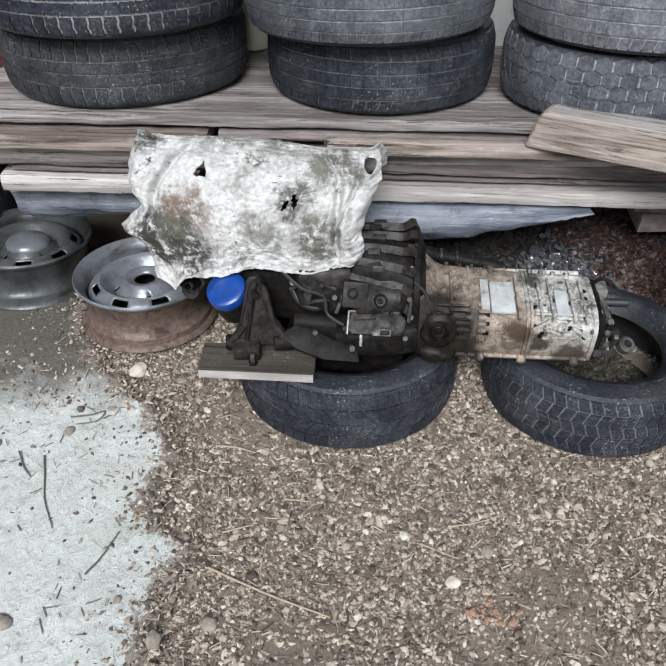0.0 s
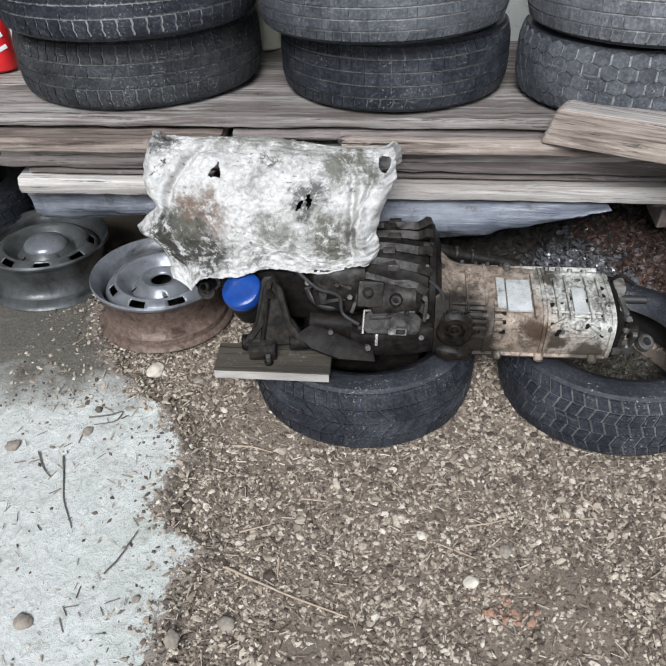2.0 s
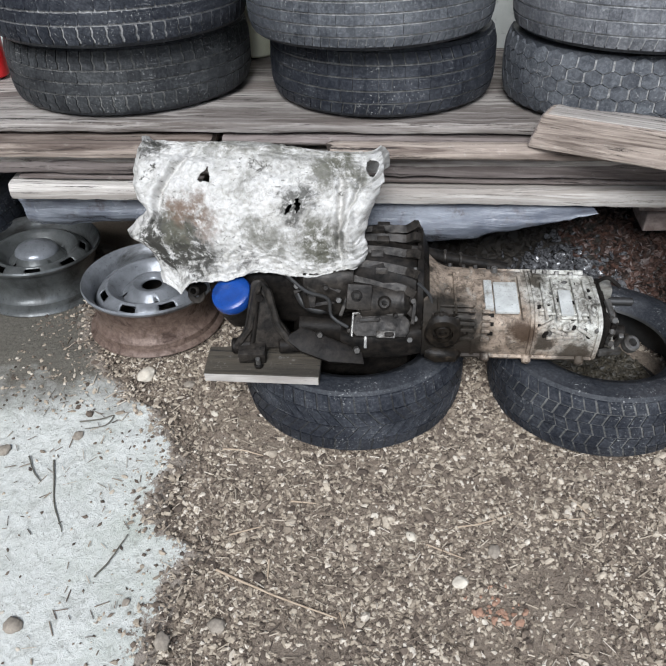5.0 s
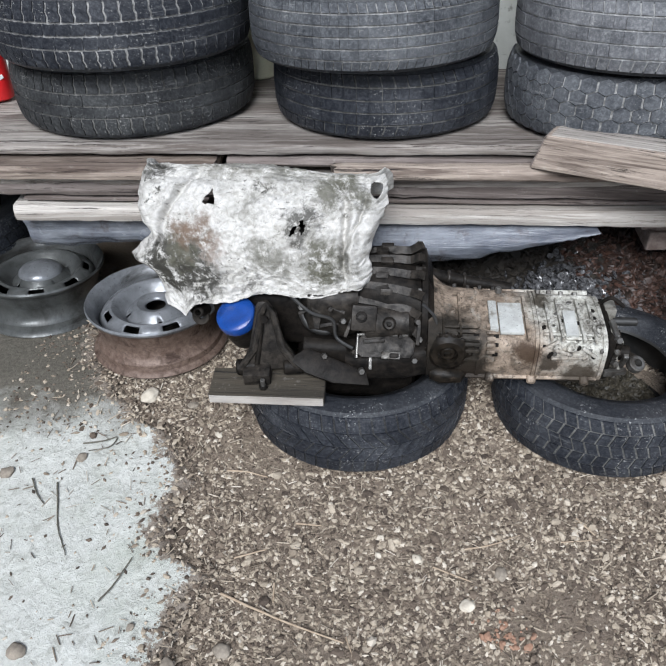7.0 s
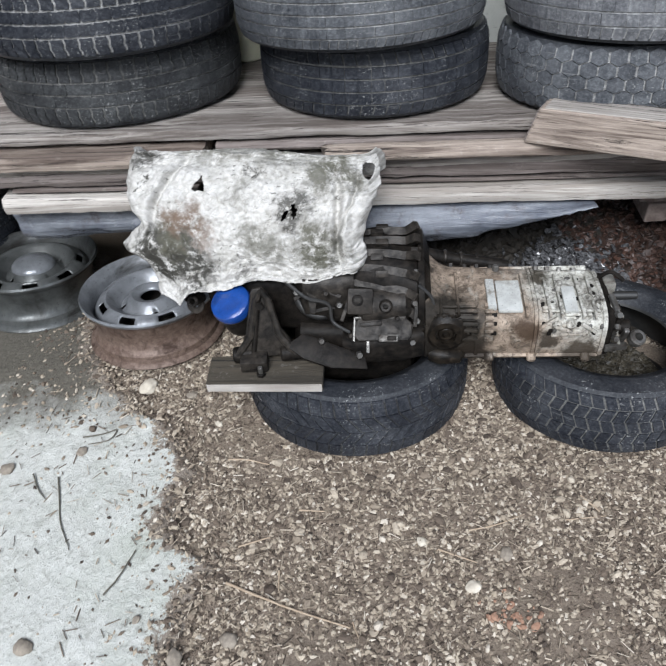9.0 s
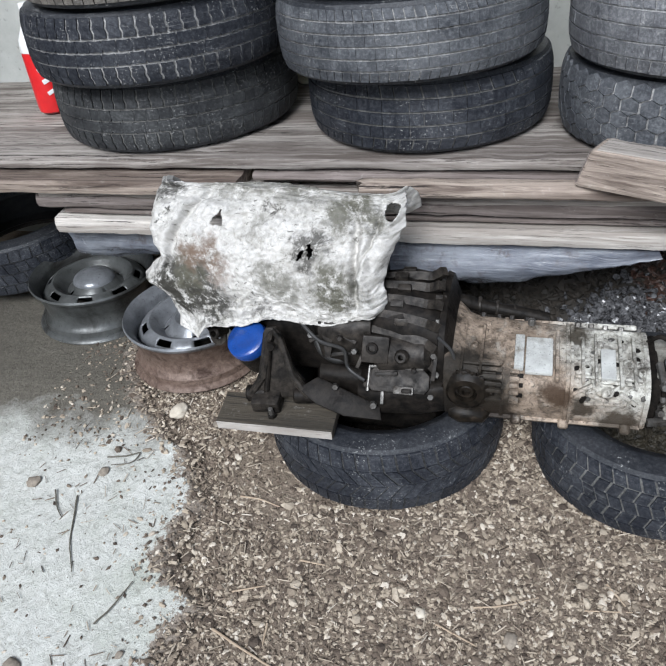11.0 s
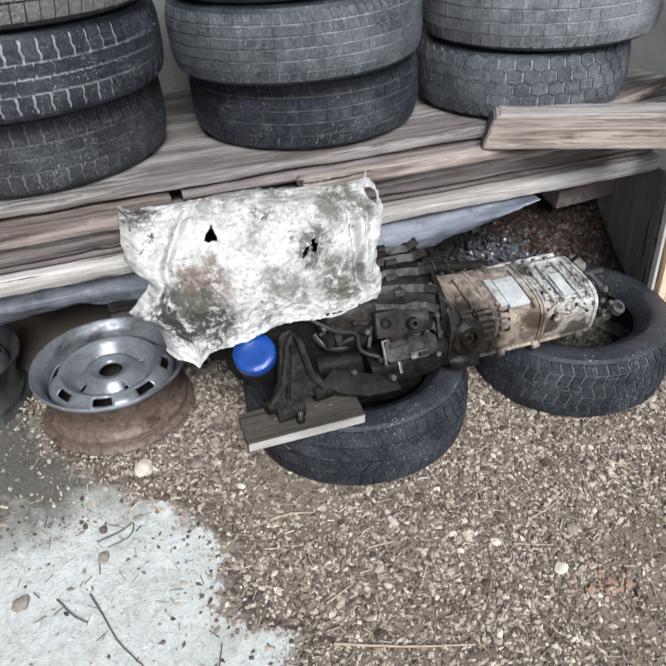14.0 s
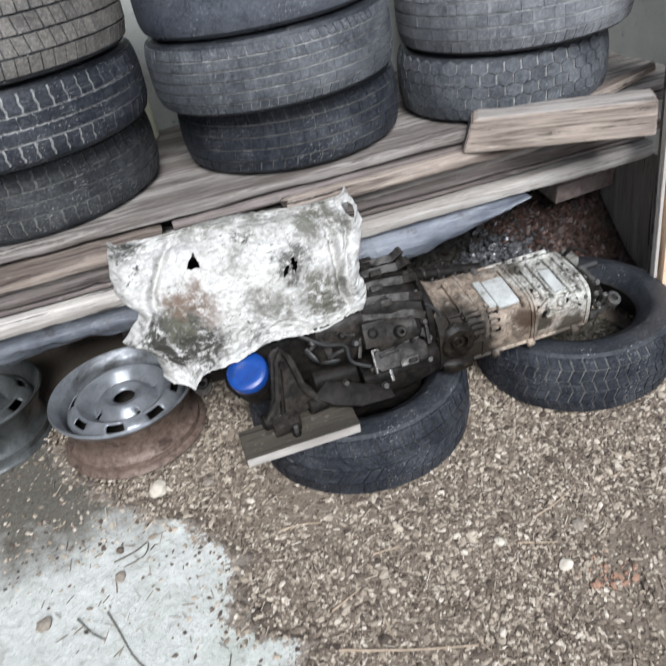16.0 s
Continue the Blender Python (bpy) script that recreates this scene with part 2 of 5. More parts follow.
def gearbox_material():
    """Alloy castings: oil-browned forward, grey aft, black sludge round the plug."""
    k = Mat("oily_alloy_casting", 0.5, 0.15).dull(0.3)
    tan = k.mix(k.ramp(k.noise(38, 6, 0.75), 0.35, 0.66), (0.16, 0.122, 0.090), (0.42, 0.338, 0.262))
    grey = k.mix(k.ramp(k.noise(46, 6, 0.75), 0.36, 0.64), (0.25, 0.24, 0.205), (0.62, 0.61, 0.555))
    c = k.mix(k.blob((0.57, 1.58, 0.34), 0.185, 0.35, 0.03, 16), tan, grey)
    c = k.mix(k.ramp(k.noise(24, 6, 0.75, distortion=0.8), 0.50, 0.60), c, k.mix(0.62, c, (0.035, 0.026, 0.019)))
    c = k.mix(k.ramp(k.noise(17, 6, 0.75, distortion=0.5), 0.56, 0.66), c, k.mix(0.5, c, (0.42, 0.40, 0.35)))
    c = k.mix(k.ramp(k.noise(90, 6, 0.8), 0.55, 0.62), c, k.mix(0.8, c, (0.035, 0.027, 0.020)))
    grime = ((0.225, 1.455, 0.300, 0.135, (0.009, 0.008, 0.006)), (0.20, 1.47, 0.24, 0.09, (0.012, 0.010, 0.008)), (0.30, 1.45, 0.225, 0.055, (0.02, 0.015, 0.011)), (0.19, 1.60, 0.36, 0.04, (0.03, 0.024, 0.018)), (0.425, 1.475, 0.305, 0.045, (0.06, 0.038, 0.024)), (0.46, 1.60, 0.345, 0.04, (0.05, 0.042, 0.03)), (0.47, 1.47, 0.28, 0.035, (0.05, 0.04, 0.03)), (0.55, 1.46, 0.24, 0.05, (0.06, 0.047, 0.034)), (0.59, 1.52, 0.33, 0.03, (0.03, 0.025, 0.02)))
    for x, y, z, radius, tone in grime:
        c = k.mix(k.blob((x, y, z), radius, 0.35, 0.02, 30), c, k.mix(0.93, c, tone))
    k.colour(c)
    k.rough(k.noise(20, 4), 0.3, 0.75)
    return k.bump(k.mix(0.5, k.noise(70, 6, 0.75), k.noise(220, 4, 0.7)), 0.9, 0.004).m


def ground_material():
    k = Mat("trodden_earth", 0.95)
    fine = k.noise(170, 6, 0.8)
    c = k.mix(k.ramp(fine, 0.3, 0.7), (0.14, 0.105, 0.076), (0.39, 0.318, 0.246))
    c = k.mix(k.ramp(k.noise(4.0, 5, 0.65), 0.45, 0.68), c, k.mix(0.5, c, (0.28, 0.225, 0.165)))
    c = k.mix(k.ramp(k.noise(2.2, 4, 0.6), 0.52, 0.66), c, k.mix(0.5, c, (0.12, 0.095, 0.074)))
    k.colour(k.mix(k.ramp(k.noise(60, 4, 0.8), 0.6, 0.7), c, (0.33, 0.27, 0.215)))
    return k.bump(fine, 1.0, 0.010).m


def chip_material():
    k = Mat("gravel_and_bark_bits", 0.9)
    r = k.random(island=True)
    ramp = k.n.new("ShaderNodeValToRGB")
    ramp.color_ramp.interpolation = "LINEAR"
    stops = ((0.0, (0.035, 0.025, 0.018)), (0.34, (0.140, 0.108, 0.080)), (0.62, (0.318, 0.266, 0.198)), (0.9, (0.45, 0.387, 0.302)), (1.0, (0.60, 0.54, 0.45)))
    while len(ramp.color_ramp.elements) < len(stops):
        ramp.color_ramp.elements.new(0.5)
    for e, (p, c) in zip(ramp.color_ramp.elements, stops):
        e.position, e.color = p, rgba(c)
    k.link(r, ramp.inputs[0])
    k.colour(k.mix(k.ramp(k.noise(150, 4, 0.7), 0.3, 0.7), k.mix(0.3, ramp.outputs[0], (0.15, 0.115, 0.09)), ramp.outputs[0]))
    return k.bump(k.noise(300, 3), 0.5, 0.002).m


def debris_material():
    k = Mat("rotten_bark_and_leaves", 0.5)
    r = k.random(island=True)
    # brown bark tones, lowered to carry the shade under the planks
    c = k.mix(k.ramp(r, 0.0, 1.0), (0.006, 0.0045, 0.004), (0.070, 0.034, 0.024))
    k.colour(k.mix(k.ramp(k.noise(50, 5, 0.7), 0.35, 0.7), c, k.mix(0.25, c, (0.10, 0.075, 0.058))))
    return k.bump(k.noise(200, 3), 0.5, 0.002).m


def slab_material():
    k = Mat("pale_rough_concrete", 0.9)
    fine = k.noise(55, 7, 0.75, distortion=0.6)
    c = k.mix(k.ramp(fine, 0.25, 0.62), (0.39, 0.395, 0.36), (0.59, 0.595, 0.555))
    c = k.mix(k.ramp(k.noise(3.4, 6, 0.65), 0.48, 0.70), c, k.mix(0.5, c, (0.30, 0.33, 0.26)))
    c = k.mix(k.ramp(k.noise(22, 6, 0.75, distortion=2.0), 0.54, 0.62), c, k.mix(0.45, c, (0.24, 0.235, 0.20)))
    c = k.mix(k.ramp(k.noise(110, 4, 0.75), 0.63, 0.70), c, (0.13, 0.12, 0.095))
    # trodden earth lies over the slab away from the scraped patch
    sep = k.n.new("ShaderNodeSeparateXYZ")
    k.link(k.co, sep.inputs[0])
    edge = k.n.new("ShaderNodeMath")
    edge.operation = "MULTIPLY_ADD"
    k.link(k.noise(6.5, 6, 0.7), edge.inputs[0])
    edge.inputs[1].default_value = 0.42
    k.link(sep.outputs["Y"], edge.inputs[2])
    span = k.n.new("ShaderNodeMapRange")
    span.inputs["From Min"].default_value, span.inputs["From Max"].default_value = 1.60, 1.76
    k.link(edge.outputs[0], span.inputs[0])
    soil = k.mix(k.ramp(k.noise(90, 6, 0.8), 0.3, 0.7), (0.062, 0.055, 0.043), (0.155, 0.142, 0.115))
    c = k.mix(span.outputs[0], c, soil)
    at = k.n.new("ShaderNodeAttribute")
    at.attribute_name = "earth"
    creep = k.n.new("ShaderNodeMath")
    creep.operation = "MULTIPLY_ADD"
    k.link(k.noise(38, 6, 0.8), creep.inputs[0])
    creep.inputs[1].default_value = 1.2
    k.link(at.outputs["Fac"], creep.inputs[2])
    brown = k.mix(k.ramp(k.noise(150, 6, 0.8), 0.3, 0.7), (0.12, 0.095, 0.074), (0.33, 0.285, 0.235))
    k.colour(k.mix(k.ramp(creep.outputs[0], 0.98, 1.16), c, brown))
    return k.bump(k.mix(0.5, fine, k.noise(11, 4, 0.55, distortion=1.2)), 0.8, 0.016).m


def film_material():
    k = Mat("grey_plastic_film", 0.26).dull(0.5)
    c = k.mix(k.ramp(k.noise(6, 5, 0.6, stretch=(1, 3, 3)), 0.35, 0.7), (0.085, 0.093, 0.115), (0.25, 0.265, 0.29))
    k.colour(k.mix(k.ramp(k.noise(14, 6, 0.75), 0.54, 0.70), c, (0.085, 0.075, 0.075)))
    k.rough(k.noise(9, 5, 0.7), 0.06, 0.42)
    return k.bump(k.mix(0.5, k.noise(7, 3, 0.5, stretch=(0.6, 2, 2)), k.noise(5, 6, 0.7, stretch=(0.5, 5, 9), distortion=1.5)), 0.55, 0.03).m


def plaster_material():
    k = Mat("grey_green_wall", 0.9)
    c = k.mix(k.ramp(k.noise(4, 6, 0.7), 0.35, 0.7), (0.36, 0.37, 0.345), (0.50, 0.51, 0.48))
    k.colour(k.mix(k.ramp(k.noise(40, 5, 0.7), 0.58, 0.75), c, (0.12, 0.12, 0.105)))
    return k.bump(k.noise(60, 5), 0.5, 0.004).m


def plain(name, a, b, rough, scale=20, metallic=0.0):
    k = Mat(name, rough, metallic)
    k.colour(k.mix(k.ramp(k.noise(scale, 5, 0.7), 0.35, 0.68), a, b))
    return k.bump(k.noise(scale * 6, 4), 0.3, 0.001).m


M_CLOTH = cloth_material()
M_BOX = gearbox_material()
M_GROUND = ground_material()
M_CHIPS = chip_material()
M_DEBRIS = debris_material()
M_SLAB = slab_material()
M_FILM = film_material()
M_WALL = plaster_material()
M_LITTER = plain("dark_wet_litter", (0.014, 0.012, 0.008), (0.055, 0.046, 0.030), 0.6, 60)
# near black: shade under the planks and inside the wheels, put into colour
M_SHADE_DARK = plain("near_black_for_shade", (0.008, 0.007, 0.005), (0.032, 0.025, 0.018), 0.75, 60)
M_BAG = plain("black_crumpled_plastic", (0.008, 0.008, 0.009), (0.16, 0.16, 0.165), 0.16, 90)
M_STONE = plain("pale_stone", (0.46, 0.41, 0.33), (0.60, 0.55, 0.46), 0.9, 40)
M_STONE_GREY = plain("grey_stone", (0.17, 0.145, 0.115), (0.30, 0.26, 0.21), 0.9, 70)
M_TWIG = plain("dry_twig", (0.30, 0.225, 0.155), (0.42, 0.34, 0.25), 0.9, 60)
M_TWIG_DARK = plain("dark_twig", (0.075, 0.068, 0.052), (0.13, 0.12, 0.095), 0.9, 60)
M_BRICK = plain("red_brick_bits", (0.25, 0.140, 0.092), (0.33, 0.21, 0.145), 0.95, 50)
M_BRICK_OLD = plain("dusty_brown_brick", (0.16, 0.118, 0.100), (0.30, 0.245, 0.215), 0.95, 40)
M_RED = plain("red_print", (0.62, 0.018, 0.020), (0.50, 0.015, 0.018), 0.35, 20)
M_WHITE = plain("white_print", (0.80, 0.80, 0.79), (0.72, 0.72, 0.71), 0.35, 20)
M_CREAM = plain("cream_plastic", (0.80, 0.80, 0.62), (0.72, 0.71, 0.55), 0.4, 20)
M_BLACKRUB = plain("black_rubber", (0.012, 0.012, 0.012), (0.03, 0.029, 0.027), 0.5, 40)

# ---- building helpers ----


def mesh_of(bm, name, material, smooth=False):
    me = bpy.data.meshes.new(name)
    bmesh.ops.recalc_face_normals(bm, faces=bm.faces)
    bm.to_mesh(me)
    bm.free()
    me.materials.append(material)
    if smooth:
        me.shade_smooth()
        me.set_sharp_from_angle(angle=radians(38))
    return me


def part(name, bm, material, parent, label="", smooth=False, at=None):
    ob = new(name, mesh_of(bm, name, material, smooth))
    ob.parent = parent
    if at is not None:
        ob.matrix_basis = at
    return tagged(ob, label)


def thing(name, label, category, at=None, group="", kind=""):
    ob = new(name)
    ob.empty_display_size = 0.05
    if at is not None:
        ob.matrix_basis = at
    return tagged(ob, label, category, group, kind)


def solid(name, bm, material, label, category="", at=None, group="", kind="", smooth=False):
    ob = new(name, mesh_of(bm, name, material, smooth))
    if at is not None:
        ob.matrix_basis = at
    return tagged(ob, label, category, group, kind)


def flat(name, verts, faces, material, smooth=False):
    me = bpy.data.meshes.new(name)
    me.from_pydata(verts, [], faces)
    me.materials.append(material)
    if smooth:
        me.shade_smooth()
        me.set_sharp_from_angle(angle=radians(38))
    return me


def box(sx, sy, sz, bevel=0.004, at=None, bm=None, seg=2):
    """A bevelled box centred on its own origin."""
    out = bmesh.new() if bm is None else bm
    tmp = bmesh.new()
    bmesh.ops.create_cube(tmp, size=1, matrix=Matrix.Diagonal((sx, sy, sz, 1)))
    if bevel:
        bmesh.ops.bevel(tmp, geom=tmp.edges[:], offset=min(bevel, 0.45 * min(sx, sy, sz)), segments=seg, affect="EDGES", profile=0.6)
    if at is not None:
        bmesh.ops.transform(tmp, matrix=at, verts=tmp.verts)
    join(out, tmp)
    return out


def join(out, tmp):
    vm = {v: out.verts.new(v.co) for v in tmp.verts}
    for f in tmp.faces:
        out.faces.new([vm[v] for v in f.verts])
    tmp.free()


def tube(r0, r1, length, seg=24, at=None, bm=None, bevel=0.0, inner=0.0):
    """A turned piece along local z from 0 to length, with eased rims and, if inner is given, a bore."""
    prof = [(0 if not inner else inner, 0), (r0 - bevel, 0), (r0, bevel), (r1, length - bevel), (r1 - bevel, length)]
    prof += [(0, length)] if not inner else [(inner, length), (inner, 0)]
    return lathe(prof, seg, bm, at)


def lathe(profile, seg=48, bm=None, at=None):
    out = bmesh.new() if bm is None else bm
    m = at if at is not None else Matrix()
    rings = []
    for r, z in profile:
        if r < 1e-6:
            rings.append([out.verts.new(m @ Vector((0, 0, z)))] * seg)
        else:
            rings.append([out.verts.new(m @ Vector((r * math.cos(2 * math.pi * i / seg), r * math.sin(2 * math.pi * i / seg), z))) for i in range(seg)])
    for a, b in zip(rings, rings[1:]):
        for i in range(seg):
            j = (i + 1) % seg
            vs = []
            for v in (a[i], a[j], b[j], b[i]):
                if v not in vs:
                    vs.append(v)
            if len(vs) > 2:
                try:
                    out.faces.new(vs)
                except ValueError:
                    pass
    return out


def loft(sections, n=28, bm=None):
    """Closed body along x: sections of (x, y, z, half width, half height, power)."""
    out = bmesh.new() if bm is None else bm
    rings = []
    for x, cy, cz, ry, rz, p in sections:
        ring = []
        for i in range(n):
            a = 2 * math.pi * i / n
            c, s = math.cos(a), math.sin(a)
            ring.append(out.verts.new((x, cy + ry * math.copysign(abs(c) ** (2 / p), c), cz + rz * math.copysign(abs(s) ** (2 / p), s))))
        rings.append(ring)
    for a, b in zip(rings, rings[1:]):
        for i in range(n):
            j = (i + 1) % n
            out.faces.new((a[i], a[j], b[j], b[i]))
    out.faces.new(rings[0])
    out.faces.new(list(reversed(rings[-1])))
    return out


def prism(poly, depth, at=None, bm=None, bevel=0.0):
    """A polygon in local x, y pushed along z by depth."""
    tmp = bmesh.new()
    lo = [tmp.verts.new((x, y, 0)) for x, y in poly]
    hi = [tmp.verts.new((x, y, depth)) for x, y in poly]
    tmp.faces.new(list(reversed(lo)))
    tmp.faces.new(hi)
    for i in range(len(poly)):
        j = (i + 1) % len(poly)
        tmp.faces.new((lo[i], lo[j], hi[j], hi[i]))
    if bevel:
        bmesh.ops.bevel(tmp, geom=tmp.edges[:], offset=bevel, segments=2, affect="EDGES", profile=0.6)
    if at is not None:
        bmesh.ops.transform(tmp, matrix=at, verts=tmp.verts)
    out = bmesh.new() if bm is None else bm
    join(out, tmp)
    return out


def along(a, b, roll_up=(0, 0, 1)):
    """A pose at a whose z axis points to b."""
    return Matrix.Translation(a) @ (Vector(b) - Vector(a)).to_track_quat("Z", "Y").to_matrix().to_4x4()


def rod(points, radius, seg=8, bm=None):
    """A bent round bar through the points, tapering if radius is a pair."""
    out = bmesh.new() if bm is None else bm
    pts = [Vector(p) for p in points]
    r0, r1 = radius if isinstance(radius, tuple) else (radius, radius)
    rings = []
    for i, p in enumerate(pts):
        d = (pts[min(i + 1, len(pts) - 1)] - pts[max(i - 1, 0)]).normalized()
        q = d.to_track_quat("Z", "Y")
        r = r0 + (r1 - r0) * i / max(1, len(pts) - 1)
        rings.append([out.verts.new(p + q @ Vector((r * math.cos(2 * math.pi * k / seg), r * math.sin(2 * math.pi * k / seg), 0))) for k in range(seg)])
    for a, b in zip(rings, rings[1:]):
        for k in range(seg):
            j = (k + 1) % seg
            out.faces.new((a[k], a[j], b[j], b[k]))
    out.faces.new(list(reversed(rings[0])))
    out.faces.new(rings[-1])
    return out


def smooth_path(points, n=6):
    pts = [Vector(p) for p in points]
    out = []
    for i in range(len(pts) - 1):
        p0, p1, p2, p3 = pts[max(i - 1, 0)], pts[i], pts[i + 1], pts[min(i + 2, len(pts) - 1)]
        for k in range(n):
            t = k / n
            out.append(0.5 * ((2 * p1) + (p2 - p0) * t + (2 * p0 - 5 * p1 + 4 * p2 - p3) * t * t + (3 * p1 - p0 - 3 * p2 + p3) * t ** 3))
    return out + [pts[-1]]


# ---- ground, walls ----
# The yard rises towards the shed: what lies on it is set out in the yard's own plane and turned with it at the end.
SLOPE = radians(8.5)
YARD = Matrix.Translation((0.105, 0.2, 1.315)) @ Matrix.Rotation(SLOPE, 4, "X") @ Matrix.Translation((-0.105, -0.2, -1.511))
LEVEL = ("wall", "ceiling", "deck_plank", "ledge_plank", "lower_plank", "edge_plank", "support_post", "spacer_block", "squared_timber", "wood_offcut", "pine_stud", "pale_batten", "dark_batten", "side_panel", "steel_wheel", "plastic_film", "drink_bottle", "jar")


def level_off(y):
    """The yard flattens out below the planks."""
    return -0.13 * max(0.0, y - 1.62)


def ground_height(x, y):
    h = level_off(y) + 0.006 * noise.noise(Vector((x * 2.3, y * 2.3, 0))) + 0.005 * noise.noise(Vector((x * 9, y * 9, 3)))
    return h - 0.004


def slab_edge(y):
    """x of the slab's ragged right border."""
    knots = ((-0.6, -0.33), (0.3, -0.34), (0.72, -0.36), (0.83, -0.355), (0.92, -0.335), (1.01, -0.315), (1.11, -0.425), (1.20, -0.42), (1.29, -0.405), (1.40, -0.47), (1.49, -0.59), (1.60, -0.70), (1.75, -0.80), (2.0, -0.90), (2.9, -1.0))
    base = knots[-1][1]
    for (y0, a), (y1, b) in zip(knots, knots[1:]):
        if y < y1:
            f = max(0.0, (y - y0) / (y1 - y0))
            base = a + (b - a) * f * f * (3 - 2 * f)
            break
    return base + 0.028 + 0.030 * noise.noise(Vector((0, y * 17, 1))) + 0.022 * noise.noise(Vector((0, y * 60, 2)))


def build_ground():
    verts, faces = [], []
    xs = [-60, -12, -4, -2.4] + [-1.9 + 0.05 * i for i in range(73)] + [2.2, 4, 12, 60]
    ys = [-60, -12, -4, -1] + [-0.2 + 0.05 * i for i in range(57)] + [3.2, 5, 12, 60]
    for y in ys:
        for x in xs:
            near = abs(x) < 2 and -0.3 < y < 2.7
            level = math.tan(SLOPE) * (min(max(y, -0.2), 2.65) - y) + (0 if near else level_off(min(y, 2.65)))
            verts.append((x, y, (ground_height(x, y) if near else -0.005) + level))
    w = len(xs)
    for j in range(len(ys) - 1):
        for i in range(w - 1):
            faces.append((j * w + i, j * w + i + 1, (j + 1) * w + i + 1, (j + 1) * w + i))
    ob = new("ground", flat("ground", verts, faces, M_GROUND, True))
    tagged(ob, "brown trodden earth with gravel and bark bits", "ground", kind="structure")


build_ground()


def build_slab():
    verts, faces = [], []
    near = []
    rows = [-0.5 + 0.02 * i for i in range(140)]
    cols = 60
    for y in rows:
        e = slab_edge(y)
        for i in range(cols):
            f = i / (cols - 1)
            x = -2.2 + (e + 2.2) * (1 - (1 - f) ** 1.7)
            z = level_off(y) + 0.011 + 0.004 * noise.noise(Vector((x * 5, y * 5, 7))) + 0.0025 * noise.noise(Vector((x * 17, y * 17, 4)))
            near_edge = min(1.0, (e - x) / 0.06)
            low = ground_height(x, y) - 0.007
            z = low + (z - low) * near_edge * near_edge * (3 - 2 * near_edge)
            verts.append((x, y, z))
            near.append(math.exp((x - e) / 0.075))
    for j in range(len(rows) - 1):
        for i in range(cols - 1):
            a = j * cols + i
            faces.append((a, a + 1, a + cols + 1, a + cols))
    me = flat("concrete_slab", verts, faces, M_SLAB, True)
    me.attributes.new("earth", "FLOAT", "POINT").data.foreach_set("value", near)
    ob = new("concrete_slab", me)
    tagged(ob, "pale rough concrete slab with a ragged earth-covered edge", "floor", kind="structure")


build_slab()


def wall(name, a, b, z0, z1, thick, material, label):
    a, b = Vector(a), Vector(b)
    d = b - a
    m = Matrix.Translation((a.x, a.y, 0)) @ Matrix.Rotation(math.atan2(d.y, d.x), 4, "Z")
    bm = box(d.length, thick, z1 - z0, 0.004, pose(d.length / 2, thick / 2, (z0 + z1) / 2))
    return solid(name, bm, material, label, "wall", m, kind="structure")


wall("wall_north", (-1.905, 2.78), (1.6, 2.78), -0.05, 2.5, 0.12, M_WALL, "grey-green rendered shed wall behind the tyres")
wall("wall_east", (1.40, 2.78), (1.40, 1.86), -0.05, 2.5, 0.10, M_WALL, "grey-green shed side wall")

# out of view: added and kept dark to dim the left side
wall("wall_west", (-1.91, -0.3), (-1.91, 2.9), -0.05, 2.5, 0.10, M_PLANK_DARK, "unseen dark wall added to block sky light from the left")
# unseen roof slab, added so that light comes mainly from the front
bm = box(3.4, 1.30, 0.06, 0.004, pose(0, 0, 0))
solid("ceiling", bm, M_PLANK_DARK, "unseen dark roof added to block sky light over the tyre stacks", "roof", pose(-0.25, 2.30, 2.56, 4, 0, 0), kind="structure")

# ---- plank deck that carries the tyre stacks ----
DECK = 0.682


def plank(name, x0, x1, y0, y1, z0, z1, material, label, wob=0.004, seed=0, end=0.0):
    """A sawn plank along x with uneven faces and chipped edges."""
    nx = max(8, int((x1 - x0) / 0.035))
    prof = []
    ny, nz = 5, 3
    for i in range(ny):
        prof.append((i / (ny - 1), 1.0))
    for i in range(1, nz):
        prof.append((1.0, 1 - i / nz))
    for i in range(ny):
        prof.append((1 - i / (ny - 1), 0.0))
    for i in range(1, nz):
        prof.append((0.0, i / nz))
    cx, cy, cz = (x0 + x1) / 2, (y0 + y1) / 2, (z0 + z1) / 2
    bm = bmesh.new()
    rings = []
    for k in range(nx + 1):
        f = k / nx
        x = x0 + (x1 - x0) * f
        ring = []
        for u, v in prof:
            y, z = y0 + (y1 - y0) * u, z0 + (z1 - z0) * v
            corner = (u in (0.0, 1.0)) and (v in (0.0, 1.0))
            d = wob * noise.noise(Vector((x * 7, y * 25 + seed, z * 25)))
            d2 = wob * 1.2 * noise.noise(Vector((x * 22, y * 40 + seed, z * 40 + 9)))
            if corner:
                y += (0.5 - u) * 2 * (0.0035 + abs(d2))
                z += (0.5 - v) * 2 * (0.0030 + abs(d))
            sx = end * noise.noise(Vector((u * 3, v * 3, seed))) if k in (0, nx) else 0
            ring.append(bm.verts.new((x + sx - cx, y + (d if u in (0.0, 1.0) else 0) - cy, z + (d2 * 0.6 if v in (0.0, 1.0) else 0) - cz)))
        rings.append(ring)
    n = len(prof)
    for a, b in zip(rings, rings[1:]):
        for i in range(n):
            j = (i + 1) % n
            bm.faces.new((a[i], a[j], b[j], b[i]))
    bm.faces.new(rings[0])
    bm.faces.new(list(reversed(rings[-1])))
    return solid(name, bm, material, label, "plank", pose(cx, cy, cz), "stacked planks under the tyres", smooth=True)


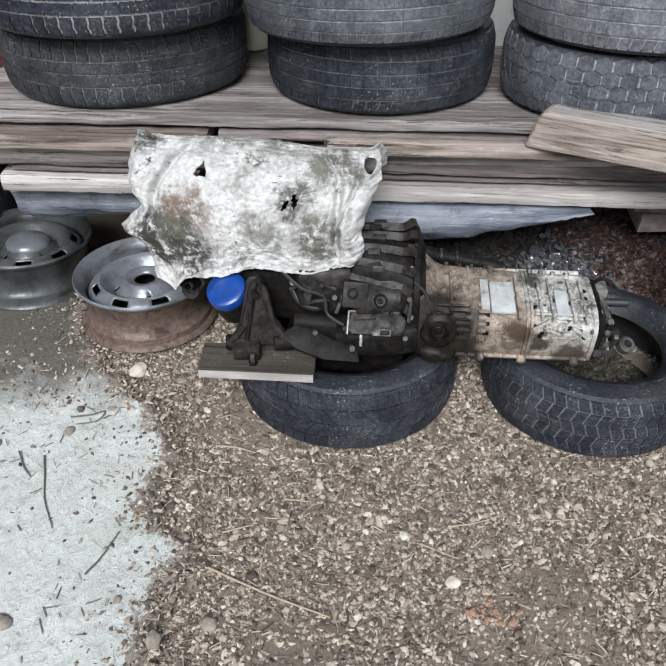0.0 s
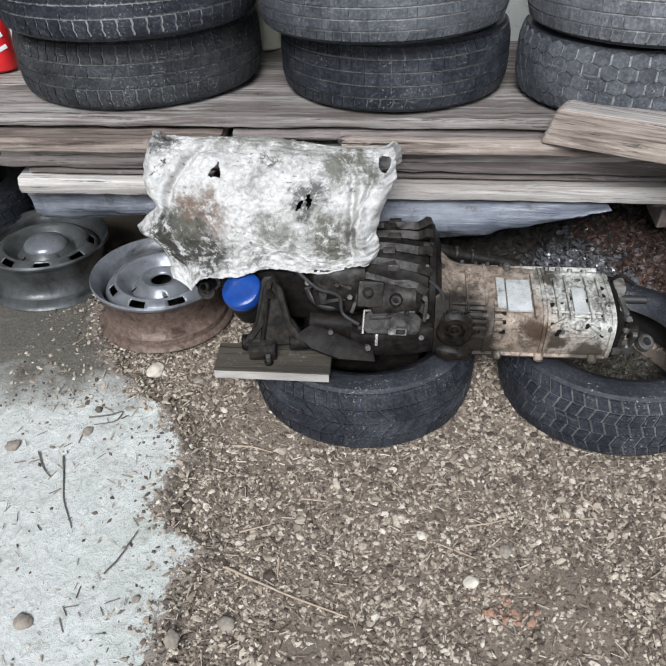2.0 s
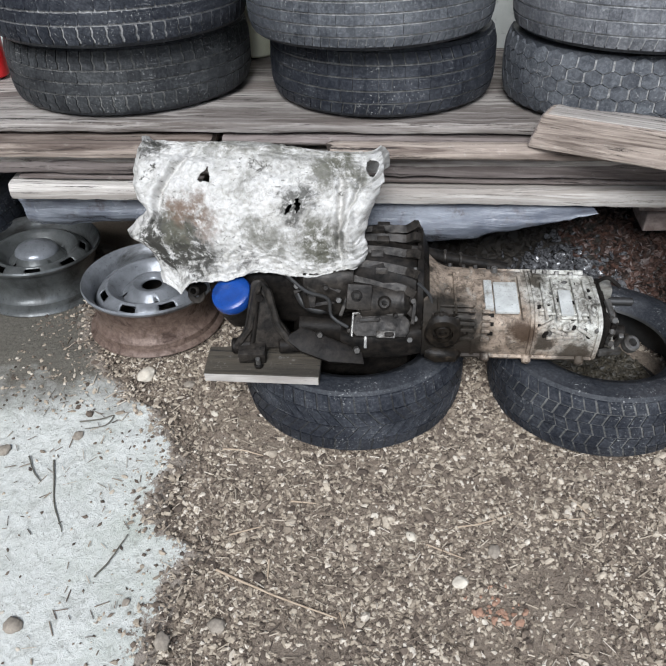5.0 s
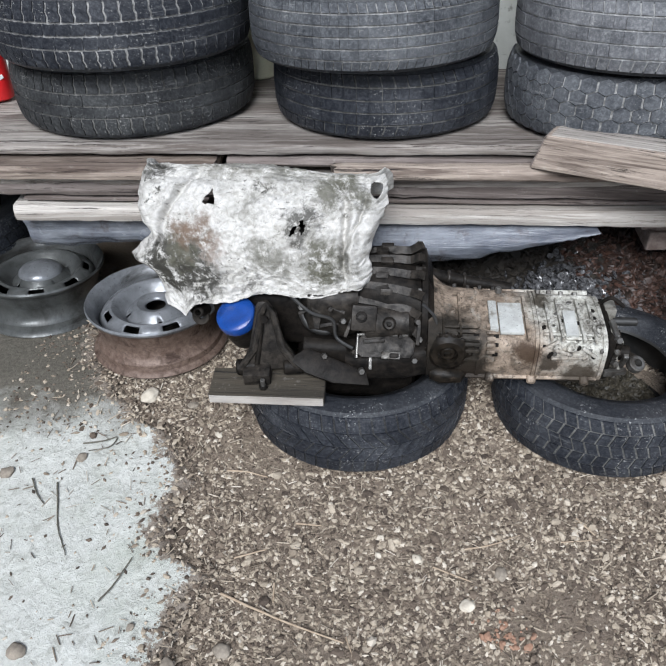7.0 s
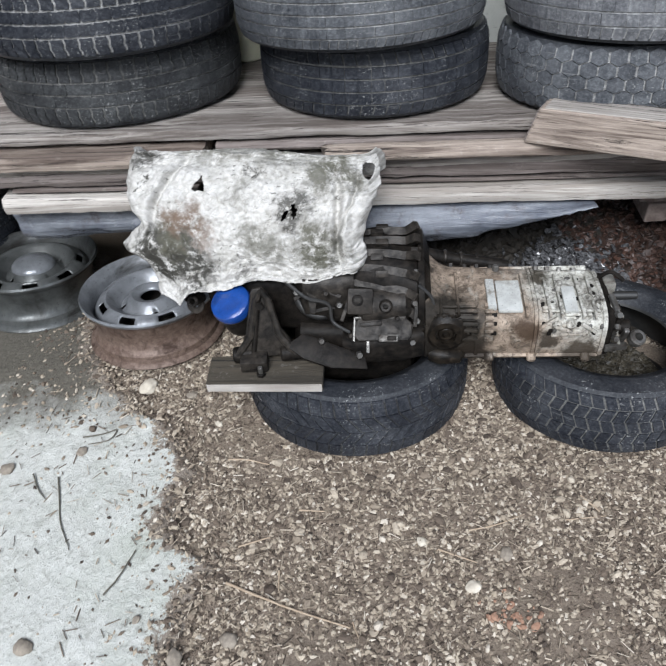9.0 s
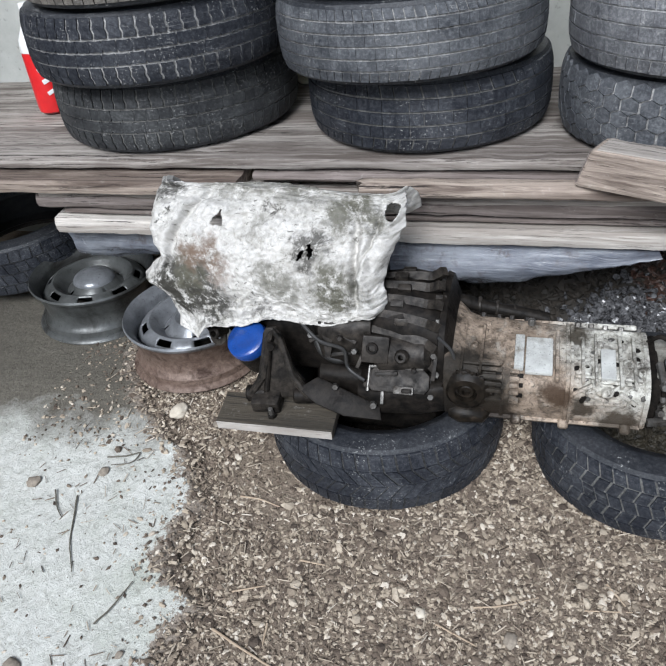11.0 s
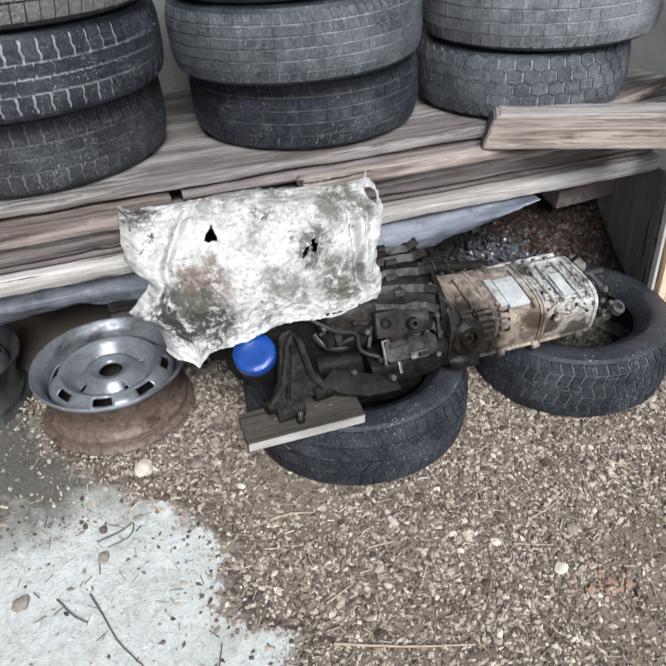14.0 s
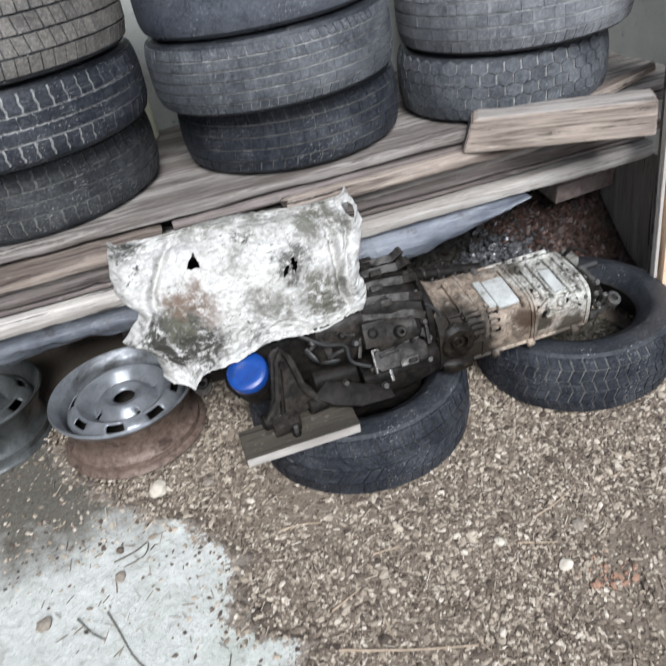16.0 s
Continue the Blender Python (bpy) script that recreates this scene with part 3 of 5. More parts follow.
plank("deck_plank", -1.898, 1.15, 2.016, 2.281, 0.644, 0.679, M_PLANK, "grey weathered deck plank under the tyre stacks", 0.004, 1)
plank("deck_plank", -1.898, 1.15, 2.284, 2.536, 0.643, 0.676, M_PLANK, "grey weathered deck plank under the tyre stacks", 0.003, 2)
plank("deck_plank", -1.898, 1.15, 2.54, 2.78, 0.642, 0.675, M_PLANK, "grey weathered deck plank under the tyre stacks", 0.003, 3)
plank("ledge_plank", -1.898, -0.374, 1.968, 2.174, 0.591, 0.635, M_PLANK_TAN, "brown grained plank ending beside the cloth", 0.004, 4, 0.02)
plank("ledge_plank", -0.343, 1.13, 2.014, 2.225, 0.613, 0.641, M_PLANK_DARK, "dark weathered plank below the deck", 0.004, 14)
plank("ledge_plank", -0.055, 1.006, 1.957, 2.011, 0.598, 0.635, M_PLANK_TAN, "pale brown batten along the deck edge", 0.004, 5, 0.02)
plank("lower_plank", -1.002, 1.078, 2.006, 2.29, 0.531, 0.580, M_PLANK_DARK, "dark purple-grey plank low in the stack", 0.006, 6, 0.02)
plank("lower_plank", -0.987, 1.068, 2.006, 2.263, 0.558, 0.592, M_PLANK, "grey weathered plank low in the stack", 0.006, 7, 0.02)
plank("edge_plank", -0.961, 1.047, 2.000, 2.270, 0.456, 0.508, M_PLANK_PALE, "pale sawn board at the bottom of the plank stack", 0.004, 8, 0.015)
plank("edge_plank", -0.93, 1.027, 2.018, 2.252, 0.509, 0.530, M_PLANK_DARK, "thin dark board above the pale one", 0.004, 9, 0.015)
for px in (-1.7, -0.55, 0.35, 0.98):
    bm = box(0.10, 0.10, 0.415, 0.006, pose(0, 0, 0.2075))
    solid("support_post", bm, M_PLANK_DARK, "dark timber post under the plank stack", "post", pose(px, 2.38, 0.055), "posts under the planks")
for px in (-1.7, 0.98):
    bm = box(0.10, 0.42, 0.19, 0.006, pose(0, 0, 0))
    solid("spacer_block", bm, M_PLANK_DARK, "dark timber spacer under the deck", "timber", pose(px - (0.1 if px < 0 else -0.13), 2.46, 0.553), "spacers under the deck")

# squared timber lying across the ledge, one end towards the stud
bm = box(0.475, 0.095, 0.088, 0.007, pose(0.2375, 0.0475, 0.044), seg=2)
for v in bm.verts:
    v.co.x += 0.03 * (v.co.z / 0.088) * (1 if v.co.x < 0.2 else 0) + 0.004 * noise.noise(v.co * 30)
timber = solid("squared_timber", bm, M_PLANK_TAN, "squared grey-brown timber offcut lying on the plank stack", "timber", pose(0.432, 1.960, 0.637, 0, 0, -26.0))
part("dusty_top", box(0.428, 0.088, 0.003, 0.001, pose(0.256, 0.0475, 0.0890)), M_PLANK, timber, "grey dusty upper face")
part("end_grain", box(0.003, 0.084, 0.080, 0.001, pose(0.0140, 0.0475, 0.044, 0, 18.8, 0)), M_PLANK_DARK, timber, "darker cracked end grain")
bm = prism([(0, 0), (0.24, 0.03), (0.25, 0.055), (0.05, 0.05), (0.0, 0.03)], 0.02, bevel=0.003)
solid("wood_offcut", bm, M_PLANK_TAN, "splintered brown offcut behind the squared timber", "timber", pose(0.821, 1.962, 0.676, 0, -6, 8))

# pine stud and the board beside it
bm = box(0.17, 0.045, 1.75, 0.003, pose(0.085, 0.0225, 0.875))
solid("pine_stud", bm, M_STUD, "fresh orange pine board standing beside the tyres", "board", pose(0.938, 1.775, 0.0))
bm = box(0.010, 0.020, 1.70, 0.002, pose(-0.012, 0.012, 0.85))
solid("pale_batten", bm, M_BATTEN, "thin pale batten standing beside the pine board", "batten", pose(0.936, 1.787, 0.0))
bm = box(0.007, 0.024, 1.70, 0.001, pose(-0.0045, 0.030, 0.85))
solid("dark_batten", bm, M_PLANK_DARK, "thin dark strip between batten and pine board", "batten", pose(0.936, 1.787, 0.0))
bm = box(0.025, 0.62, 0.40, 0.003, pose(0, 0.31, 0.20))
solid("side_panel", bm, M_BATTEN, "grey-brown plank panel closing the space below the deck", "panel", pose(1.09, 1.99, 0.05))

# ---- tyres ----


def tread_cells(style, n, rows, tw):
    """Outlines of the tread blocks as (angle step, across) pairs."""
    cells = []
    if style == "rally":
        # wavy shoulder blocks on both sides of two notched ribs
        cut = [-tw / 2, -tw * 0.20, 0.0, tw * 0.19, tw / 2]
        for r in range(4):
            z0, z1 = cut[r], cut[r + 1]
            for i in range(n):
                if r in (0, 3):
                    g, h, q = 0.085, 0.0026, (z1 - z0) / 4
                    side = [(0.0, 0), (0.07, 1), (-0.05, 2), (0.04, 3), (0.0, 4)]
                    cells.append([(i + g + d, z0 + h + (q - h / 2) * k) for d, k in side] + [(i + 1 - g + d, z0 + h + (q - h / 2) * k) for d, k in reversed(side)])
                else:
                    e = 0.25 * r
                    cells.append([(i + e, z0 + 0.008), (i + e + 0.08, z0 + 0.0022), (i + e + 0.55, z0 + 0.0034), (i + e + 0.92, z0 + 0.0020), (i + e + 1, z0 + 0.008), (i + e + 1, z1 - 0.008), (i + e + 0.93, z1 - 0.0022), (i + e + 0.5, z1 - 0.0038), (i + e + 0.06, z1 - 0.0020), (i + e, z1 - 0.008)])
        return cells
    rh = tw / rows
    for r in range(rows):
        z0, z1 = -tw / 2 + r * rh, -tw / 2 + (r + 1) * rh
        for i in range(n):
            o = 0.5 * (r % 2)
            if style == "hex":
                g, e, q = 0.060, 0.0020, rh / 3
                zm = (z0 + z1) / 2
                cells.append([(i + o + g, zm - q), (i + o + 0.5, zm - 2 * q + e), (i + o + 1 - g, zm - q), (i + o + 1 - g, zm + q), (i + o + 0.5, zm + 2 * q - e), (i + o + g, zm + q)])
            elif style == "chevron":
                g, h = 0.08, 0.0018
                s = 0.75 if r < rows / 2 else -0.75
                s *= 0.2 if r in (0, rows - 1) else 1.3
                e = 0 if r < rows / 2 else 0.75
                cells.append([(i + e + g, z0 + h), (i + e + 1 - g, z0 + h), (i + e + s + 1 - g, z1 - h), (i + e + s + g, z1 - h)])
            elif style == "line":
                g, h = (0.06 if r in (0, rows - 1) else 0.014), 0.0027
                s = 0.22 if r == 0 else -0.22 if r == rows - 1 else 0.0
                o = 0.0
                cells.append([(i + o + g, z0 + h), (i + o + 1 - g, z0 + h), (i + o + s + 1 - g, z1 - h), (i + o + s + g, z1 - h)])
            elif style == "rib":
                g, h = 0.055, 0.0026
                s = 0.10 if r in (0, rows - 1) else -0.22
                cells.append([(i + o + g, z0 + h), (i + o + 1 - g, z0 + h), (i + o + s + 1 - g, z1 - h), (i + o + s + g, z1 - h)])
            else:
                g, h = 0.09, 0.0022
                s = 0.35 if r % 2 else -0.35
                cells.append([(i + o + g, z0 + h), (i + o + 1 - g, z0 + h), (i + o + s + 1 - g, z1 - h), (i + o + s + g, z1 - h)])
    return cells


def tyre(label, x, y, z, r, w, style, n, rows, tread, groove, side=None, spin=0.0, tilt=(0, 0), bore=0.19, group=""):
    top = thing("tyre", label, "tyre", pose(x, y, z, tilt[0], tilt[1], spin), group)
    side = side or M_SIDE
    hw = w / 2
    tw = w * 0.80
    deep = 0.0042 if style else 0.0

    def crown(zz):
        return r - 0.017 * abs(zz / hw) ** 3.4

    outer = []
    for k in range(15):
        zz = -tw / 2 + tw * k / 14
        outer.append((crown(zz) - deep, zz))
    bead = bore + 0.006
    # lower sidewall, tread ground, upper sidewall, then the hollow inside
    lower = [(bead, -hw + 0.030), (bead + 0.012, -hw + 0.014), (bead + 0.03, -hw + 0.006), (bead + 0.033, -hw + 0.003), (r - 0.070, -hw + 0.001), (r - 0.062, -hw - 0.001), (r - 0.040, -hw), (r - 0.019, -hw + 0.006)]
    upper = [(a, -b) for a, b in reversed(lower)]
    inside = [(bead - 0.004, hw - 0.036), (bead + 0.012, hw - 0.030), (r - 0.07, hw - 0.016), (r - 0.03, hw - 0.030), (r - 0.022, 0), (r - 0.03, -hw + 0.030), (r - 0.07, -hw + 0.016), (bead + 0.012, -hw + 0.030), (bead - 0.004, -hw + 0.036), lower[0]]
    up = Matrix.Translation((0, 0, hw))
    bm = lathe(lower + [outer[0]], 96, None, up)
    lathe([outer[-1]] + upper, 96, bm, up)
    part("sidewall", bm, side, top, smooth=True)
    part("tread_base", lathe(outer, 96, None, up), groove, top, smooth=True)
    part("inner_liner", lathe([upper[-1]] + inside, 64, None, up), M_BLACKRUB, top, smooth=True)
    if style:
        rnd = random.Random(int(abs(x * 977 + z * 131 + r * 7)))
        verts, faces = [], []
        for cell in tread_cells(style, n, rows, tw + 0.012):
            dr = rnd.uniform(-0.0005, 0.0003)
            ja, jz = rnd.uniform(-0.02, 0.02), rnd.uniform(-0.0004, 0.0004)
            base = len(verts)
            m = len(cell)
            for rr in (0, 1):
                for a, zz in cell:
                    cz = max(-hw * 0.97, min(hw * 0.97, zz + jz))
                    rad = crown(cz) + dr - (deep + 0.003 if rr == 0 else 0)
                    th = 2 * math.pi * (a + ja) / n
                    verts.append((rad * math.cos(th), rad * math.sin(th), cz + hw))
            for k in range(m):
                j = (k + 1) % m
                faces.append((base + k, base + j, base + m + j, base + m + k))
            faces.append(tuple(base + m + k for k in range(m)))
        ob = new("tread", flat("tread", verts, faces, tread))
        ob.parent = top
        tagged(ob, kind="stuff")
    return top


S1, S2, S3 = "tyres stacked at one end", "tyres stacked in the middle", "tyres stacked by the side wall"
tyre("worn dusty tyre with wavy tread at the bottom of a stack", -0.667, 2.355, DECK + 0.001, 0.345, 0.185, "rally", 66, 4, M_TREAD_WORN, M_GROOVE_MID, group=S1)
tyre("black block-tread tyre with pale dust in the grooves", -0.65, 2.282, DECK + 0.188, 0.345, 0.18, "rally", 62, 4, M_TREAD, M_GROOVE, group=S1, spin=4)
tyre("brown dusty tyre with slanted tread", -0.621, 2.229, DECK + 0.371, 0.314, 0.18, "rib", 70, 4, M_TREAD_BROWN, M_GROOVE_DARK, group=S1)
tyre("dark tyre on top of a stack", -0.621, 2.228, DECK + 0.553, 0.309, 0.175, "rib", 64, 4, M_TREAD, M_GROOVE_DARK, group=S1)
tyre("dark tyre with straight grooves and pale scuffs", 0.065, 2.318, DECK + 0.001, 0.313, 0.18, "line", 60, 5, M_TREAD, M_GROOVE_MID, group=S2)
tyre("grey dusty tyre with straight grooves and fine sipes", 0.035, 2.251, DECK + 0.183, 0.323, 0.175, "line", 92, 6, M_TREAD_DUSTY, M_GROOVE, group=S2, tilt=(0, -1.0))
tyre("smooth bald black tyre with a soft sheen", 0.029, 2.245, DECK + 0.36, 0.312, 0.154, "", 0, 0, M_SMOOTH, M_SMOOTH, M_SMOOTH, group=S2, tilt=(0, -1.0))
tyre("smooth dark tyre on top of a stack", 0.007, 2.229, DECK + 0.518, 0.309, 0.154, "", 0, 0, M_SMOOTH, M_SMOOTH, M_SMOOTH, group=S2)
tyre("mud-stained tyre with fine worn tread blocks", 0.689, 2.24, DECK + 0.001, 0.297, 0.175, "hex", 44, 5, M_TREAD_DUSTY, M_GROOVE, group=S3)
tyre("grey ribbed tyre with worn grooves", 0.723, 2.227, DECK + 0.178, 0.322, 0.175, "line", 76, 5, M_TREAD_PALE, M_GROOVE_PALE, group=S3)
tyre("dark ribbed tyre high in a stack", 0.764, 2.273, DECK + 0.355, 0.317, 0.17, "line", 76, 5, M_TREAD_PALE, M_GROOVE_PALE, group=S3)
tyre("dark tyre on top of a stack by the side wall", 0.764, 2.257, DECK + 0.527, 0.314, 0.17, "rib", 60, 5, M_TREAD, M_GROOVE_DARK, group=S3)
tyre("blue-black winter tyre lying under the engine", 0.009, 1.597, -0.036, 0.302, 0.203, "chevron", 60, 4, M_TREAD, M_GROOVE_DARK, group="tyres on the ground", tilt=(-9, 0))
tyre("blue-black tyre with worn lugs lying under the gearbox", 0.662, 1.590, -0.030, 0.283, 0.200, "block", 60, 5, M_TREAD, M_GROOVE_MID, group="tyres on the ground", tilt=(-9, 0), bore=0.17)
tyre("black tyre in the dark under the planks", -1.48, 2.25, 0.0, 0.30, 0.19, "rib", 50, 4, M_TREAD, M_GROOVE_DARK, group="tyres on the ground", tilt=(-4, 0))

# ---- steel wheels ----


def steel_wheel(label, x, y, z, tilt, spin, face, barrel, capped):
    top = thing("steel_wheel", label, "wheel rim", pose(x, y, z, tilt[0], tilt[1], spin), "bare steel wheels")
    R = 0.203
    prof = [(R - 0.004, 0.004), (R, 0.0), (R + 0.003, 0.004), (R - 0.002, 0.012), (R - 0.012, 0.016), (R - 0.014, 0.034), (R - 0.022, 0.040), (R - 0.029, 0.055), (R - 0.029, 0.088), (R - 0.021, 0.100), (R - 0.016, 0.130), (R - 0.010, 0.136), (R - 0.004, 0.142)]
    bm = lathe(prof, 96)
    part("barrel", bm, barrel, top, smooth=True)
    ins = [(R - 0.004, 0.142), (R + 0.000, 0.146), (R + 0.003, 0.154), (R, 0.160), (R - 0.004, 0.157), (R - 0.010, 0.146), (R - 0.020, 0.138), (R - 0.024, 0.128), (R - 0.030, 0.098), (R - 0.036, 0.080), (R - 0.036, 0.055), (R - 0.030, 0.036), (R - 0.022, 0.018), (R - 0.004, 0.004)]
    part("inner_flange", lathe(ins, 96), face, top, smooth=True)
    # pressed disc with a ring of vent slots
    seg = 96
    rings = [(0.029, 0.112), (0.036, 0.118), (0.055, 0.123), (0.068, 0.117), (0.078, 0.100), (0.092, 0.090), (0.103, 0.098), (0.116, 0.121), (0.130, 0.129), (0.138, 0.126), (0.147, 0.122), (0.156, 0.114), (0.163, 0.105), (0.172, 0.090)]
    bm = bmesh.new()
    grid = [[bm.verts.new((r * math.cos(2 * math.pi * i / seg), r * math.sin(2 * math.pi * i / seg), zz + 0.012)) for i in range(seg)] for r, zz in rings]
    for k in range(len(rings) - 1):
        for i in range(seg):
            slot = i % 12 in (1, 2, 3, 4, 5)
            bolt = k == 4 and i % 24 in (0, 1)
            if (9 <= k <= 10 and slot) or bolt:
                continue
            j = (i + 1) % seg
            bm.faces.new((grid[k][i], grid[k][j], grid[k + 1][j], grid[k + 1][i]))
    disc = part("disc", bm, face, top, smooth=True)
    mod = disc.modifiers.new("thickness", "SOLIDIFY")
    mod.thickness, mod.offset = 0.004, -1
    if capped:
        cap = [(0, 0.158), (0.020, 0.157), (0.042, 0.152), (0.060, 0.143), (0.068, 0.133), (0.069, 0.127), (0, 0.127)]
        part("centre_cap", lathe(cap, 48), M_RIM, top, "dusty grey domed centre cap", smooth=True)
    # added disc, coloured near black as the shade behind slots and hub hole
    part("dark_backing", lathe([(0, 0.050), (0.168, 0.050), (0.166, 0.060), (0, 0.056)], 48), M_SHADE_DARK, top, "near-black disc standing in for the shade inside the wheel")
    part("valve", tube(0.004, 0.003, 0.035, 10, pose(0.168, 0.0, 0.088, 0, -25, 0)), M_BLACKRUB, top)
    return top


steel_wheel("bare steel wheel with silver face and rusty barrel", -0.616, 2.032, 0.046, (1.5, 0.2), 20, M_RIM, M_RUST, False)
steel_wheel("dark grey bare steel wheel with domed centre cap", -1.062, 2.215, 0.048, (2.0, 1.3), 50, M_RIM_DARK, M_RIM_DARK, True)

# ---- engine and gearbox ----
engine = thing("engine", "oily car engine with gearbox resting on tyres", "engine", pose(0, 0, 0))


def eng(name, bm, material, label="", smooth=True, parent=None):
    return part(name, bm, material, parent or engine, label, smooth)


# block under the cloth
eng("engine_block", loft([(-0.37, 1.69, 0.40, 0.06, 0.12, 5), (-0.36, 1.69, 0.40, 0.080, 0.155, 5), (-0.20, 1.69, 0.40, 0.082, 0.165, 5), (-0.02, 1.69, 0.375, 0.080, 0.150, 5), (0.02, 1.69, 0.36, 0.075, 0.13, 5)], 36), M_GREASE)
bm = loft([(-0.14, 1.62, 0.17, 0.07, 0.06, 4), (-0.12, 1.62, 0.17, 0.11, 0.10, 5), (0.10, 1.615, 0.17, 0.115, 0.10, 5), (0.155, 1.61, 0.18, 0.10, 0.09, 5), (0.17, 1.61, 0.19, 0.07, 0.06, 4)], 32)
eng("oil_sump", bm, M_GREASE)
eng("crankcase", loft([(-0.33, 1.63, 0.31, 0.05, 0.06, 4), (-0.31, 1.63, 0.31, 0.075, 0.085, 5), (0.0, 1.62, 0.31, 0.085, 0.085, 5), (0.03, 1.62, 0.31, 0.07, 0.07, 4)], 28), M_GREASE)
# bell housing, ribbed
bm = loft([(-0.02, 1.625, 0.335, 0.085, 0.095, 2.6), (0.03, 1.625, 0.345, 0.105, 0.110, 2.6), (0.09, 1.625, 0.345, 0.118, 0.118, 2.4), (0.15, 1.62, 0.335, 0.122, 0.118, 2.4), (0.168, 1.615, 0.325, 0.128, 0.115, 2.6), (0.171, 1.615, 0.325, 0.142, 0.128, 2.6), (0.184, 1.612, 0.322, 0.142, 0.126, 2.6), (0.200, 1.60, 0.305, 0.120, 0.100, 3.0)], 56)
eng("bell_housing", bm, M_GREASE)
# thick fins running back along the shoulder to the flange
for k in range(6):
    a = radians(12 + 19 * k)
    pts = []
    for i in range(8):
        f = i / 7
        r = 0.100 + 0.026 * f + (0.016 if f > 0.9 else 0)
        b = a - radians(9) * f * f
        pts.append((0.005 + 0.165 * f, 1.625 - r * 1.03 * math.cos(b), 0.343 + (r + 0.012) * math.sin(b) - 0.012 * f))
    eng("rib", rod(smooth_path(pts, 2), (0.011, 0.014), 4), M_IRON, smooth=False)
    eng("rib_pad", box(0.030, 0.016, 0.014, 0.003, pose(0.075 + 0.012 * (k % 2), 1.625 - 0.116 * math.cos(a + 0.16), 0.345 + 0.124 * math.sin(a + 0.16), -math.degrees(a) + 90, 0, 0)), M_IRON)
for k in range(9):
    a = radians(-25 + 27 * k)
    cy, cz = 1.615 - 0.134 * math.cos(a), 0.325 + 0.120 * math.sin(a)
    eng("bolt", tube(0.009, 0.008, 0.024, 6, pose(0.155 + 0.006 * (k % 2), cy, cz, 0, 90, 0), bevel=0.001), M_STEEL if k % 3 == 0 else M_IRON, smooth=False)
# starter lug with an eye, slotted bracket plate, and lumps on the near face
bm = box(0.060, 0.020, 0.062, 0.006, pose(0.035, 1.487, 0.385, -32, 6, 4))
eng("lug", bm, M_IRON)
eng("lug_eye", tube(0.013, 0.013, 0.006, 20, pose(0.030, 1.478, 0.396, 58, 0, 0), bevel=0.001, inner=0.008), M_GREASE)
bm = tube(0.048, 0.042, 0.125, 28, pose(0.030, 1.515, 0.345, 0, 86, 0), bevel=0.012)
eng("starter_body", bm, M_IRON)
eng("boss", tube(0.016, 0.014, 0.02, 20, pose(0.095, 1.475, 0.380, 55, 0, 0), bevel=0.003, inner=0.006), M_IRON)
plate = prism([(0.010, 0.0), (0.125, 0.0), (0.135, 0.012), (0.135, 0.040), (0.120, 0.055), (0.015, 0.055), (0.0, 0.042), (0.0, 0.010)], 0.012, pose(0.020, 1.440, 0.300, 40, 0, 0), bevel=0.003)
eng("bracket_plate", plate, M_IRON)
eng("bracket_rim", rod([(0.018, 1.436, 0.304), (0.022, 1.474, 0.343), (0.080, 1.476, 0.345), (0.140, 1.474, 0.343)], 0.0045, 8), M_STEEL)
eng("bracket_rib", box(0.008, 0.070, 0.010, 0.002, pose(0.052, 1.445, 0.305, 46, 0, 0)), M_STEEL)
eng("clevis", box(0.045, 0.018, 0.016, 0.003, pose(0.100, 1.437, 0.312, 40, 0, 0)), M_STEEL)
# solid black block that stands in for the slot's dark inside
eng("slot", box(0.022, 0.010, 0.018, 0.003, pose(0.108, 1.431, 0.318, 40, 0, 0)), M_GREASE)
bm = loft([(-0.01, 1.49, 0.258, 0.040, 0.030, 4), (0.04, 1.485, 0.262, 0.055, 0.040, 4), (0.13, 1.49, 0.268, 0.055, 0.045, 4), (0.185, 1.50, 0.27, 0.05, 0.045, 4)], 24)
eng("lower_housing", bm, M_GREASE)
# flat arm below, and the ribbed block above the mount
bm = prism([(0, 0.008), (0.035, 0.048), (0.19, 0.030), (0.205, 0.0), (0.12, -0.018), (0.05, -0.012)], 0.022, pose(-0.150, 1.440, 0.272, 34, 14, -6), bevel=0.004)
eng("mount_arm", bm, M_GREASE)
bm = box(0.055, 0.030, 0.050, 0.004, pose(-0.075, 1.535, 0.395, -20, 0, 0))
for k in range(4):
    box(0.008, 0.012, 0.058, 0.002, pose(-0.096 + 0.014 * k, 1.517, 0.395, -20, 0, 0), bm)
eng("finned_sensor", bm, M_IRON)
eng("injector_clip", prism([(-0.014, 0.03), (0.014, 0.03), (0.006, -0.03), (-0.006, -0.03)], 0.006, pose(-0.078, 1.505, 0.372, 62, 0, 0), bevel=0.001), M_IRON, smooth=False)
eng("side_casting", loft([(-0.12, 1.575, 0.36, 0.03, 0.05, 3), (-0.10, 1.56, 0.36, 0.05, 0.07, 3), (-0.02, 1.555, 0.365, 0.06, 0.075, 3), (0.02, 1.56, 0.365, 0.05, 0.07, 3)], 20), M_IRON)
eng("hose", rod(smooth_path([(-0.13, 1.57, 0.36), (-0.105, 1.53, 0.325), (-0.06, 1.515, 0.315), (-0.01, 1.53, 0.335)]), 0.011, 12), M_BLACKRUB)
